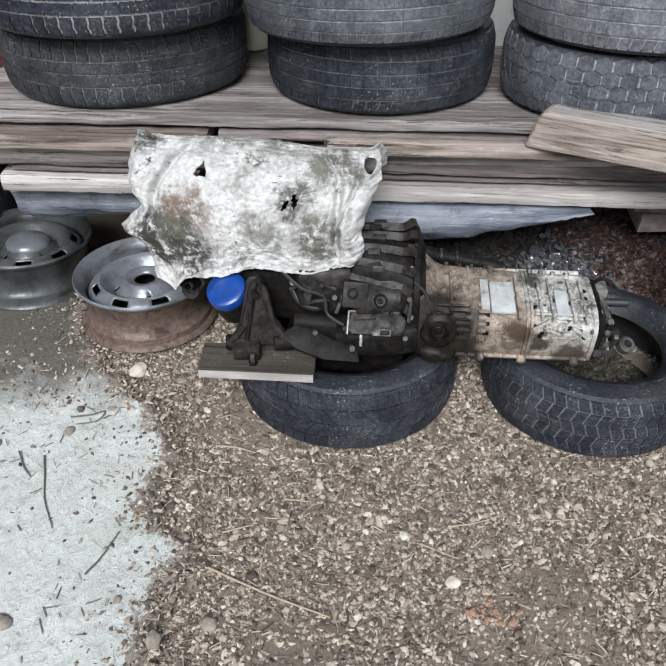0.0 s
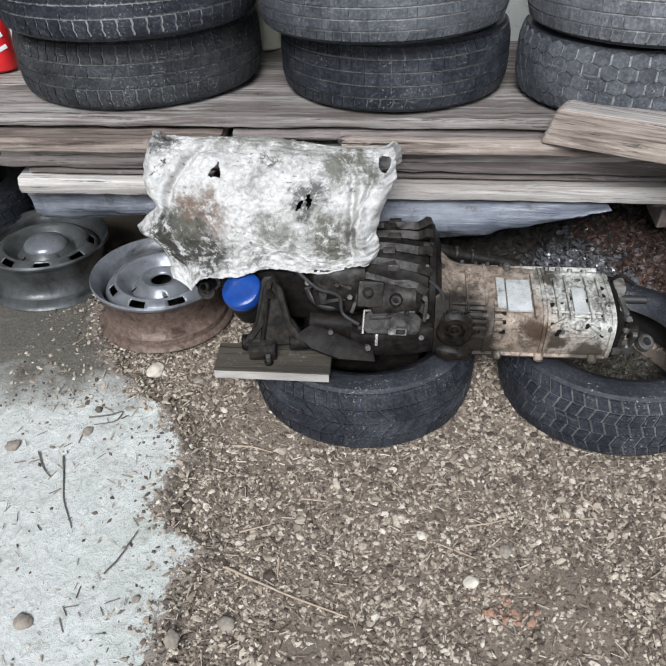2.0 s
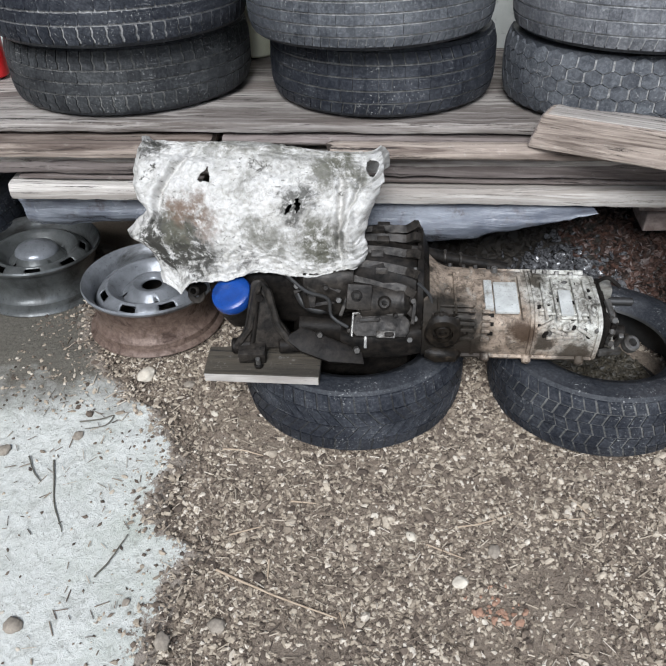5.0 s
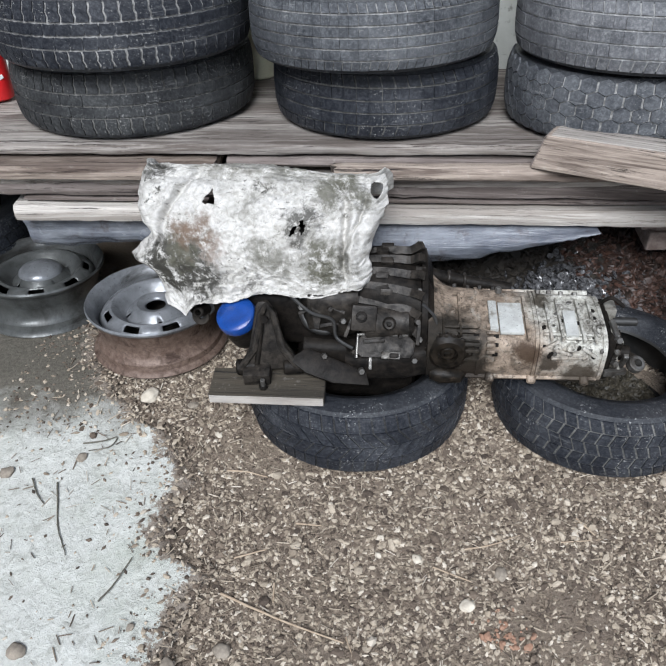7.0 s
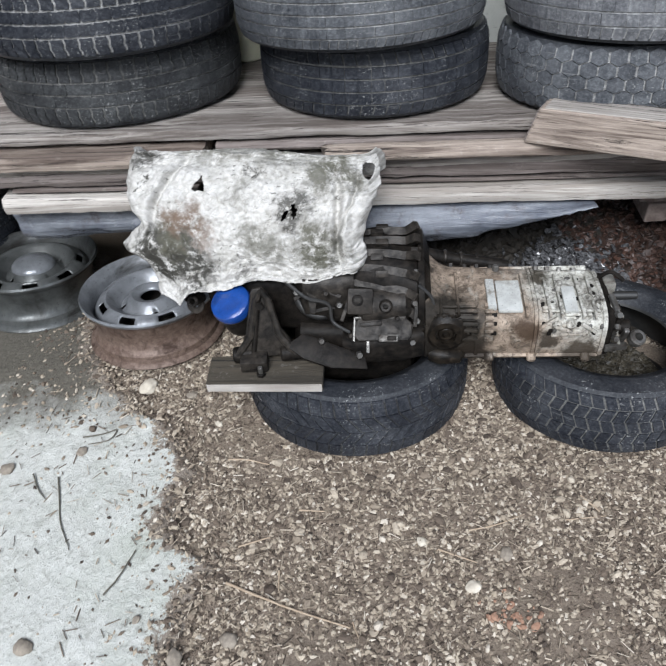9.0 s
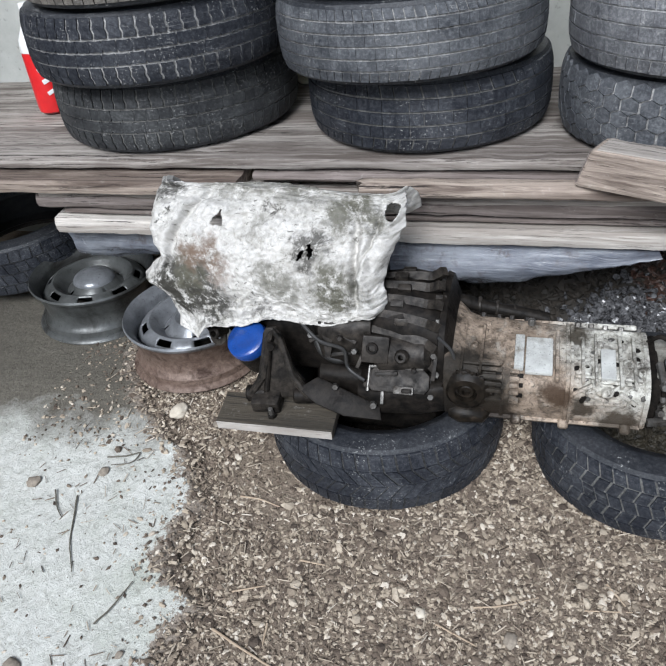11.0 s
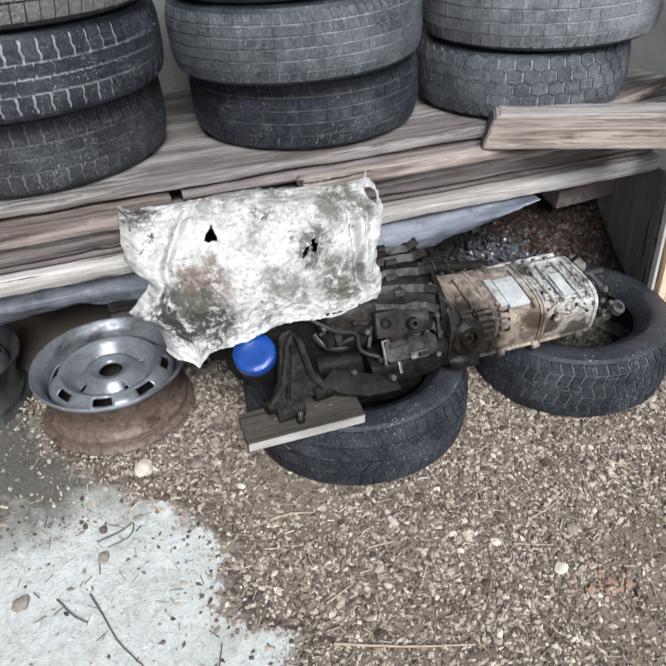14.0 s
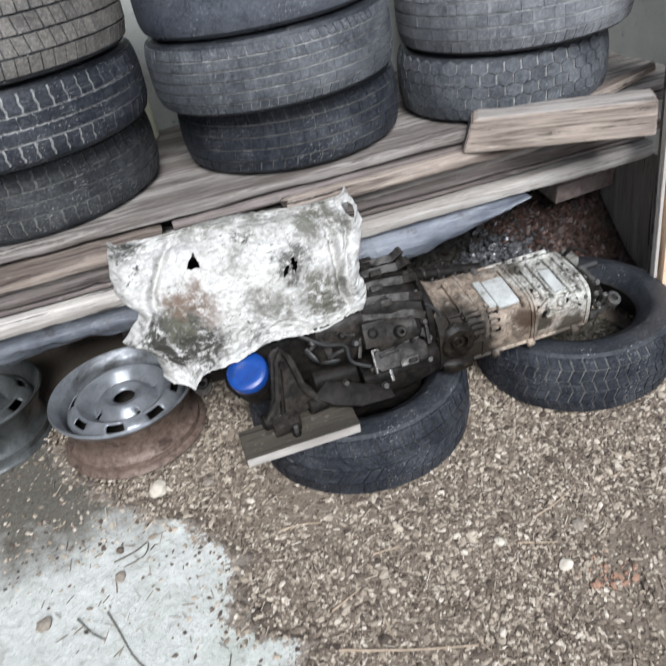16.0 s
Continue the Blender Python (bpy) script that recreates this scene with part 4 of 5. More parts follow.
for x, y, z, r in ((-0.115, 1.505, 0.400, 0.008), (-0.045, 1.495, 0.405, 0.007), (-0.015, 1.490, 0.372, 0.008), (0.160, 1.490, 0.375, 0.008), (0.165, 1.478, 0.330, 0.009), (0.010, 1.462, 0.300, 0.007), (0.155, 1.452, 0.285, 0.008), (-0.060, 1.452, 0.292, 0.008), (0.030, 1.428, 0.268, 0.009), (0.120, 1.466, 0.350, 0.006)):
    eng("bolt", tube(r, r * 0.9, 0.014, 6, pose(x, y, z, 58, 0, 12), bevel=0.001), M_STEEL if r > 0.0075 else M_IRON, smooth=False)
for x, y, z, l, a in ((-0.10, 1.515, 0.385, 0.05, 30), (-0.03, 1.505, 0.395, 0.045, -25), (0.00, 1.498, 0.350, 0.06, 70), (0.165, 1.480, 0.355, 0.07, 85), (-0.05, 1.500, 0.350, 0.05, 10), (0.06, 1.462, 0.335, 0.05, 5), (0.15, 1.462, 0.300, 0.05, 80)):
    eng("cast_rib", box(l, 0.009, 0.014, 0.002, pose(x, y, z, 50, 0, 0) @ pose(0, 0, 0, 0, 0, a)), M_IRON)
eng("cable", rod(smooth_path([(-0.14, 1.52, 0.42), (-0.09, 1.485, 0.40), (-0.04, 1.488, 0.375), (-0.03, 1.475, 0.33), (0.01, 1.455, 0.315)]), 0.0045, 8), M_BLACKRUB)
eng("cable", rod(smooth_path([(0.17, 1.50, 0.42), (0.20, 1.49, 0.39), (0.205, 1.48, 0.35), (0.19, 1.47, 0.31)]), 0.004, 8), M_BLACKRUB)
# engine mount: webbed casting on a rubber block
web = prism([(-0.072, -0.005), (-0.055, -0.012), (0.062, -0.012), (0.078, 0.0), (0.040, 0.055), (0.020, 0.150), (0.010, 0.163), (-0.012, 0.163), (-0.020, 0.150), (-0.040, 0.050)], 0.012, pose(-0.195, 1.446, 0.268, 70, 0, 8), bevel=0.003)
mount = eng("engine_mount", web, M_IRON)
eng("web", rod([(-0.262, 1.425, 0.268), (-0.225, 1.445, 0.318), (-0.205, 1.473, 0.405), (-0.192, 1.480, 0.425), (-0.178, 1.476, 0.405), (-0.160, 1.452, 0.318), (-0.122, 1.432, 0.268)], 0.009, 8), M_IRON, parent=mount)
eng("web", rod([(-0.222, 1.432, 0.280), (-0.213, 1.450, 0.330), (-0.200, 1.470, 0.410)], (0.007, 0.004), 8), M_GREASE, parent=mount)
eng("mount_bolt", tube(0.010, 0.010, 0.010, 6, pose(-0.196, 1.462, 0.398, 70, 0, 0), bevel=0.001), M_GREASE, parent=mount, smooth=False)
eng("foot", tube(0.020, 0.020, 0.05, 20, pose(-0.275, 1.434, 0.262, 0, 90, 8), bevel=0.004), M_GREASE, parent=mount)
eng("foot", tube(0.020, 0.020, 0.05, 20, pose(-0.160, 1.440, 0.262, 0, 90, 8), bevel=0.004), M_GREASE, parent=mount)
eng("rubber_block", box(0.066, 0.040, 0.036, 0.005, pose(-0.222, 1.418, 0.256, 6, 0, 3)), M_IRON, "grey rubber mount block")
eng("stud_bolt", tube(0.006, 0.006, 0.03, 8, pose(-0.205, 1.392, 0.234, 0, 0, 0), bevel=0.001), M_STEEL, smooth=False)
eng("nut", tube(0.011, 0.011, 0.010, 6, pose(-0.205, 1.392, 0.2355, 0, 0, 0), bevel=0.001), M_GREASE, smooth=False)
# oil filter
axis = Vector((-0.20, -0.34, 0.92)).normalized()
tip = Vector((-0.279, 1.500, 0.385))
fm = along(tip - axis * 0.105, tip)
filt = eng("oil_filter", tube(0.049, 0.049, 0.070, 40, fm, bevel=0.004), M_GREASE, "black oil filter with a blue end")
eng("filter_end", lathe([(0.0, 0.069), (0.049, 0.069), (0.0505, 0.074), (0.0503, 0.086), (0.0480, 0.094), (0.043, 0.0975), (0.026, 0.0985), (0.022, 0.0965), (0.0, 0.0965)], 48, None, fm), M_BLUE, "blue painted domed filter end", parent=filt)
# pulley and pipe stub beside the wheel
eng("pulley", lathe([(0.0, 0), (0.05, 0), (0.055, 0.006), (0.045, 0.016), (0.055, 0.026), (0.05, 0.032), (0.02, 0.034), (0.0, 0.034)], 40, None, pose(-0.385, 1.63, 0.33, 0, -90, 0)), M_GREASE)
eng("pipe_stub", tube(0.016, 0.014, 0.05, 16, pose(-0.375, 1.59, 0.315, 60, -20, 0), bevel=0.003, inner=0.008), M_IRON)
eng("pipe_flange", tube(0.024, 0.024, 0.008, 20, pose(-0.385, 1.575, 0.305, 60, -20, 0), bevel=0.002, inner=0.008), M_IRON)

# gearbox body in three castings
def skin(x, a, out=0.0):
    """A pose on the gearbox's side at x, turned so that its z points out of the casting; a is degrees up from the near side."""
    f = (x - 0.19) / 0.41
    cy, cz, ry, rz = 1.566 - 0.010 * f, 0.284 - 0.008 * f, 0.108 - 0.010 * f, 0.083 - 0.009 * f
    c, sn = math.cos(radians(a)), math.sin(radians(a))
    q = 2 / 3.6
    y, z = cy - ry * math.copysign(abs(c) ** q, c), cz + rz * math.copysign(abs(sn) ** q, sn)
    n = Vector((0, -math.copysign(abs(c) ** (2 - q), c) / ry, math.copysign(abs(sn) ** (2 - q), sn) / rz)).normalized()
    return Matrix.Translation((x, y + n.y * out, z + n.z * out)) @ pose(0, 0, 0, math.degrees(math.atan2(-n.y, n.z)), 0, 0)


def casting(x0, x1, grow=1.0):
    sec = []
    for i in range(7):
        x = x0 + (x1 - x0) * i / 6
        f = (x - 0.19) / 0.41
        flare = max(0.0, (0.235 - x) / 0.045)
        sec.append((x, 1.566 - 0.010 * f + 0.012 * flare, 0.284 - 0.008 * f + 0.012 * flare, (0.108 - 0.010 * f + 0.022 * flare) * grow, (0.083 - 0.009 * f + 0.016 * flare) * grow, 3.6))
    return loft(sec, 48)


eng("gearbox_front", casting(0.186, 0.308), M_BOX)
eng("gearbox_middle", casting(0.309, 0.446), M_BOX)
eng("gearbox_rear", casting(0.447, 0.600), M_BOX)
for x, w, g in ((0.308, 0.008, 1.035), (0.440, 0.007, 1.05), (0.449, 0.006, 1.05), (0.597, 0.010, 1.035)):
    eng("cast_band", casting(x - w / 2, x + w / 2, g), M_BOX)
eng("cast_rib", box(0.020, 0.098, 0.012, 0.003, skin(0.340, 82, 0.004)), M_CLEAN)
eng("wiped_cover", box(0.056, 0.100, 0.010, 0.003, skin(0.381, 80, 0.004)), M_CLEAN, "wiped bright alloy cover plate")
eng("cover_bolt", tube(0.009, 0.008, 0.014, 6, skin(0.362, 115, 0.0), bevel=0.001), M_STEEL, smooth=False)
eng("pad", box(0.030, 0.080, 0.010, 0.003, skin(0.520, 78, 0.003)), M_CLEAN)
for x, w in ((0.222, 0.006), (0.262, 0.006), (0.418, 0.008), (0.470, 0.007), (0.496, 0.006), (0.545, 0.008), (0.572, 0.007)):
    eng("cast_rib", box(w, 0.145, 0.012, 0.003, skin(x, 84, 0.002)), M_BOX)
eng("cast_rib", box(0.115, 0.007, 0.012, 0.003, skin(0.245, 58, 0.003)), M_BOX)
eng("cast_rib", box(0.130, 0.007, 0.012, 0.003, skin(0.520, 55, 0.002)), M_BOX)
eng("cast_rib", box(0.130, 0.007, 0.012, 0.003, skin(0.520, 112, 0.002)), M_BOX)
for k in range(6):
    for x, ln in ((0.276, 0.040), (0.301, 0.014), (0.333, 0.020)):
        eng("fin", box(ln, 0.010, 0.018, 0.003, skin(x, 2 + 12 * k, 0.003)), M_BOX)
# small black plates in place of the shade in cast pockets
for x, a in ((0.300, 20), (0.300, 42), (0.345, 8), (0.345, 26), (0.345, 44)):
    eng("pocket_shade", box(0.012, 0.009, 0.004, 0.001, skin(x, a, 0.004)), M_GREASE)
hub = skin(0.234, 8, 0.0)
eng("plug_boss", tube(0.050, 0.044, 0.016, 36, hub, bevel=0.006, inner=0.024), M_SLUDGE)
eng("plug", tube(0.020, 0.018, 0.012, 24, hub, bevel=0.003, inner=0.009), M_SLUDGE)
for k in range(7):
    a = 2 * math.pi * k / 7
    eng("bolt", tube(0.006, 0.006, 0.012, 6, hub @ pose(0.050 * math.cos(a), 0.046 * math.sin(a), -0.006), bevel=0.001), M_IRON, smooth=False)
eng("sludge", loft([(0.195, 1.475, 0.235, 0.03, 0.02, 2.2), (0.22, 1.468, 0.235, 0.035, 0.026, 2.2), (0.27, 1.470, 0.230, 0.03, 0.02, 2.2), (0.285, 1.475, 0.228, 0.012, 0.01, 2.2)], 18), M_SLUDGE)
eng("flange_seam", box(0.34, 0.016, 0.014, 0.003, skin(0.425, -32, 0.0)), M_BOX)
eng("flange_seam", box(0.36, 0.012, 0.012, 0.003, skin(0.405, 146, 0.0)), M_BOX)
for x in (0.262, 0.340, 0.440, 0.565):
    eng("flange_bolt", tube(0.012, 0.011, 0.020, 16, skin(x, -28, -0.002), bevel=0.003), M_BOX)
for x in (0.225, 0.255, 0.290, 0.318, 0.352, 0.440, 0.462, 0.490, 0.520, 0.552, 0.590):
    eng("flange_bolt", tube(0.0075, 0.007, 0.011, 6, skin(x, 136 + 6 * ((x * 1000) % 3), -0.002), bevel=0.001), M_STEEL if x > 0.4 else M_IRON, smooth=False)
for x, a, ln, tw in ((0.470, 30, 0.045, 30), (0.500, 18, 0.050, -20), (0.530, 34, 0.050, 35), (0.560, 20, 0.040, -35), (0.515, 8, 0.080, 4), (0.470, 60, 0.030, 0), (0.560, 58, 0.036, 10), (0.535, 48, 0.060, 0)):
    eng("cast_rib", box(ln, 0.008, 0.014, 0.003, skin(x, a, 0.002) @ pose(0, 0, 0, 0, 0, tw)), M_BOX)
for x, a, r in ((0.488, 24, 0.010), (0.520, 28, 0.013), (0.552, 10, 0.009), (0.478, 70, 0.012), (0.505, 92, 0.008), (0.465, 96, 0.007), (0.560, 80, 0.014), (0.585, 70, 0.010), (0.545, 110, 0.008), (0.27, 100, 0.007), (0.245, 85, 0.009)):
    eng("boss", tube(r, r * 0.85, 0.012, 14, skin(x, a, -0.002), bevel=0.002, inner=r * 0.4), M_BOX)
rnd = random.Random(4)
for k in range(26):
    x, a = rnd.uniform(0.45, 0.59), rnd.uniform(0, 110)
    eng("grit_clod", loft([(-0.006, 0, 0, 0.003, 0.002, 2), (0, 0, 0, 0.006, 0.004, 2), (0.007, 0, 0, 0.003, 0.002, 2)], 8), M_GREASE if k % 3 else M_STEEL).matrix_basis = skin(x, a, 0.001) @ pose(0, 0, 0, 0, 0, rnd.uniform(0, 180))
for k in range(46):
    a = rnd.uniform(0, 6.28)
    ro = rnd.uniform(0.036, 0.062)
    eng("sludge_clod", loft([(-0.008, 0, 0, 0.003, 0.002, 2), (0, 0, 0, 0.008, 0.005, 2), (0.009, 0, 0, 0.003, 0.002, 2)], 8), M_SLUDGE if k % 4 else M_IRON).matrix_basis = hub @ pose(ro * math.cos(a) * 0.85, ro * math.sin(a) * 0.8, rnd.uniform(-0.006, 0.004), 0, 0, rnd.uniform(0, 180))
# tail: selector, levers, output shaft
eng("tail_bracket", box(0.014, 0.045, 0.085, 0.003, pose(0.632, 1.505, 0.292, 12, 0, 0)), M_GREASE)
for y, z, a, ln in ((1.490, 0.300, 80, 0.050), (1.520, 0.338, 20, 0.040), (1.480, 0.262, 10, 0.035)):
    eng("bracket_edge", box(0.007, 0.006, ln, 0.002, pose(0.630 + 0.01 * math.sin(y * 90), y, z, a - 90, 8, 0)), M_ALLOY)
for y, z in ((1.485, 0.335), (1.500, 0.315), (1.468, 0.275), (1.475, 0.245)):
    eng("nut", tube(0.009, 0.008, 0.014, 6, pose(0.626, y, z, 55, 20, 0), bevel=0.001), M_STEEL, smooth=False)
eng("tail_plate", box(0.020, 0.165, 0.125, 0.010, pose(0.614, 1.555, 0.275)), M_GREASE)
eng("tail_cap", box(0.030, 0.05, 0.045, 0.008, pose(0.632, 1.610, 0.318)), M_ALLOY)
eng("selector_rod", tube(0.011, 0.010, 0.060, 16, pose(0.640, 1.585, 0.305, 0, 90, 0), bevel=0.002), M_BLACKRUB)
eng("selector_bracket", rod([(0.618, 1.49, 0.25), (0.632, 1.478, 0.30), (0.628, 1.500, 0.335), (0.622, 1.54, 0.345)], 0.008, 8), M_STEEL)
eng("lever", box(0.055, 0.012, 0.016, 0.003, pose(0.632, 1.462, 0.252, 0, 0, 10)), M_STEEL)
eng("lever", box(0.012, 0.012, 0.070, 0.003, pose(0.650, 1.478, 0.270, 20, 0, 0)), M_STEEL)
eng("output_shaft", tube(0.019, 0.019, 0.055, 20, pose(0.620, 1.520, 0.262, 0, 90, 0), bevel=0.003), M_GREASE)
eng("shaft_end", tube(0.020, 0.020, 0.026, 20, pose(0.676, 1.478, 0.258, 25, 15, 0), bevel=0.004, inner=0.010), M_STEEL)
eng("breather", rod(smooth_path([(0.60, 1.60, 0.345), (0.625, 1.59, 0.375), (0.655, 1.575, 0.36)]), 0.005, 8), M_GREASE)
# pipe run behind the gearbox
eng("pipe", rod(smooth_path([(0.19, 1.69, 0.365), (0.26, 1.69, 0.345), (0.34, 1.685, 0.335), (0.40, 1.68, 0.325)]), 0.016, 12), M_GREASE)
for x in (0.24, 0.28, 0.32):
    eng("pipe_clip", tube(0.020, 0.020, 0.008, 16, pose(x, 1.69, 0.350 - (x - 0.24) * 0.2, 0, 90, 0), bevel=0.002), M_IRON)

# board under the engine mount
bm = box(0.280, 0.110, 0.027, 0.003, seg=2)
for v in bm.verts:
    v.co.y += 0.004 * noise.noise(v.co * 18) - 0.02 * (v.co.x < 0) * (v.co.y > 0)
board = solid("wood_board", bm, M_BLOCK, "short oily board with a pale sawn edge under the engine mount", "board", pose(-0.197, 1.420, 0.2215, 0, 1.2, 0.8))
part("sawn_edge", box(0.276, 0.002, 0.024, 0.0, pose(0, -0.0560, 0)), M_PLANK_PALE, board, "pale sawn edge")

# ---- dirty cloth over the engine ----


def build_cloth():
    left = [(1.775, 0.560), (1.745, 0.630), (1.705, 0.660), (1.660, 0.654), (1.610, 0.632), (1.572, 0.596), (1.545, 0.555), (1.530, 0.500), (1.522, 0.455), (1.516, 0.405)]
    right = [(1.775, 0.545), (1.750, 0.598), (1.720, 0.628), (1.680, 0.630), (1.630, 0.612), (1.590, 0.580), (1.560, 0.536), (1.540, 0.488), (1.528, 0.452), (1.518, 0.425)]
    pl = smooth_path([(0, y, z) for y, z in left], 28)
    pr = smooth_path([(0, y, z) for y, z in right], 28)
    nv, nu = len(pl), 380
    verts, faces, places = [], [], []

    def bell(a, w):
        return math.exp(-(a / w) ** 2)

    for j in range(nv):
        v = j / (nv - 1)
        x0 = -0.505 + 0.050 * max(0, v - 0.25) + 0.012 * math.sin(v * 9)
        spike = -0.052 * math.exp(-abs(v - 0.76) / 0.055) + 0.030 * math.exp(-((v - 0.64) / 0.06) ** 2)
        x1 = 0.085 - 0.075 * max(0, v - 0.35) + 0.010 * math.sin(v * 14 + 1)
        for i in range(nu):
            u = i / (nu - 1)
            s = u * u * (3 - 2 * u)
            p = pl[j].lerp(pr[j], s)
            x = x0 + (x1 - x0) * u + spike * max(0.0, 1 - u / 0.28) ** 2
            # corner that droops on one side, hem waves along the bottom
            droop = max(0, v - 0.72) / 0.28
            dz = -0.062 * droop * math.exp(-abs(u - 0.12) / 0.055) + 0.020 * droop * math.sin(u * 15) * 0.5 + 0.012 * droop * (u - 0.3)
            dz += 0.016 * bell(u - 0.48, 0.20) * bell(v - 0.16, 0.10)
            q = Vector((x * 9, v * 6, 0.0))
            fold = 0.013 * noise.noise(q) + 0.007 * noise.noise(q * 2.7 + Vector((5, 0, 0))) + 0.0035 * noise.noise(q * 6.5)
            crease = 0.013 * (0.35 - abs(noise.noise(Vector((x * 12 + v * 5, v * 8, 4))))) + 0.007 * (0.3 - abs(noise.noise(Vector((x * 34 + v * 9, v * 20, 8))))) + 0.004 * (0.3 - abs(noise.noise(Vector((x * 70 - v * 9, v * 40, 2)))))
            lift = fold + crease
            # pocket folded over at one upper corner, long folds falling at the other side
            arc = u - (0.235 - 0.42 * max(0.0, v - 0.30))
            lift += (-0.020 * bell(arc, 0.016) + 0.012 * bell(arc + 0.035, 0.022)) * bell(v - 0.48, 0.22)
            lift -= 0.032 * bell(u - 0.075, 0.035) * bell(v - 0.26, 0.030)
            lift += 0.012 * bell(u - 0.12, 0.14) * bell(v - 0.20, 0.03)
            fall = u - (0.80 + 0.10 * v + 0.012 * math.sin(v * 11))
            lift += (-0.024 * bell(fall, 0.014) + 0.014 * bell(fall - 0.032, 0.020)) * bell(v - 0.66, 0.26)
            fall = u - (0.965 - 0.12 * v)
            lift -= 0.014 * bell(fall, 0.010) * bell(v - 0.5, 0.2)
            # a slack ridge along the top edge
            lift += 0.012 * bell(v - 0.24 - 0.03 * math.sin(u * 17), 0.018)
            edge = max(0.0, 1 - u / 0.06) + max(0.0, (u - 0.93) / 0.07)
            verts.append((x + 0.004 * noise.noise(q * 4), p.y - 0.75 * lift + 0.05 * edge * edge, p.z + 0.65 * lift + dz - 0.012 * edge))
            places.extend((u * 0.58, v * 0.40, 0.0))
    for j in range(nv - 1):
        for i in range(nu - 1):
            u, v = i / nu, j / nv
            dv = (v - 0.385) / 0.085 + 0.12 * noise.noise(Vector((u * 90, v * 60, 0)))
            torn = 0 < dv < 1 and -0.040 * dv < u - 0.315 < 0.014 * dv
            torn = torn or ((u - 0.955) / 0.024) ** 2 + ((v - 0.37) / 0.055) ** 2 < 1
            rag = 0.5 * noise.noise(Vector((u * 120, v * 80, 3)))
            torn = torn or ((u - 0.685 - 0.2 * (v - 0.58)) / 0.012) ** 2 + ((v - 0.575) / 0.034) ** 2 < 1 + 1.6 * rag
            torn = torn or ((u - 0.650 + 0.3 * (v - 0.6)) / 0.009) ** 2 + ((v - 0.595) / 0.028) ** 2 < 1 + 1.6 * rag
            if torn:
                continue
            a = j * nu + i
            faces.append((a, a + nu, a + nu + 1, a + 1))
    me = flat("dirty_cloth", verts, faces, M_CLOTH, True)
    me.attributes.new("flat_place", "FLOAT_VECTOR", "POINT").data.foreach_set("vector", places)
    ob = new("dirty_cloth", me)
    mod = ob.modifiers.new("thickness", "SOLIDIFY")
    mod.thickness = 0.003
    tagged(ob, "crumpled off-white canvas cloth with oil stains over the engine", "cloth")


build_cloth()

# ---- below the planks: film, bag, debris ----


def build_film():
    prof = smooth_path([(0, 1.86, 0.409), (0, 1.822, 0.400), (0, 1.800, 0.372), (0, 1.785, 0.338), (0, 1.790, 0.305), (0, 1.825, 0.285)], 5)
    nx = 120
    verts, faces = [], []
    for i in range(nx):
        x = -0.98 + 1.62 * i / (nx - 1)
        for j, p in enumerate(prof):
            f = j / (len(prof) - 1)
            s = 0.020 * noise.noise(Vector((x * 5, f * 3, 0))) + 0.010 * noise.noise(Vector((x * 16, f * 5, 5)))
            tail = max(0.0, (x - 0.20) / 0.44) ** 1.5
            ragged = 0.006 * f * tail * noise.noise(Vector((x * 60, f * 2, 1)))
            back = 0.075 * min(1.0, max(0.0, (-0.22 - x) / 0.35)) * min(1.0, 0.25 + f)
            verts.append((x + 0.02 * f * noise.noise(Vector((x * 20, f, 0))), p.y + back + s * f * (1 - 0.7 * tail) - 0.012 * f * tail, p.z + 0.5 * s * f * (1 - tail) + (0.402 - p.z) * 0.93 * tail + ragged))
    m = len(prof)
    for i in range(nx - 1):
        for j in range(m - 1):
            a = i * m + j
            faces.append((a, a + 1, a + m + 1, a + m))
    ob = new("plastic_film", flat("plastic_film", verts, faces, M_FILM, True))
    ob.matrix_basis = pose(0, 0.212, 0.048)
    tagged(ob, "grey wrinkled plastic film hanging below the planks", "plastic sheet")


build_film()


def heap_height(x, y):
    f = max(0.0, min(1.0, (y - 1.86) / 0.34)) * max(0.0, min(1.0, (x - 0.02) / 0.30))
    return 0.20 * f * (0.85 + 0.35 * noise.noise(Vector((x * 5, y * 5, 2)))) - 0.01


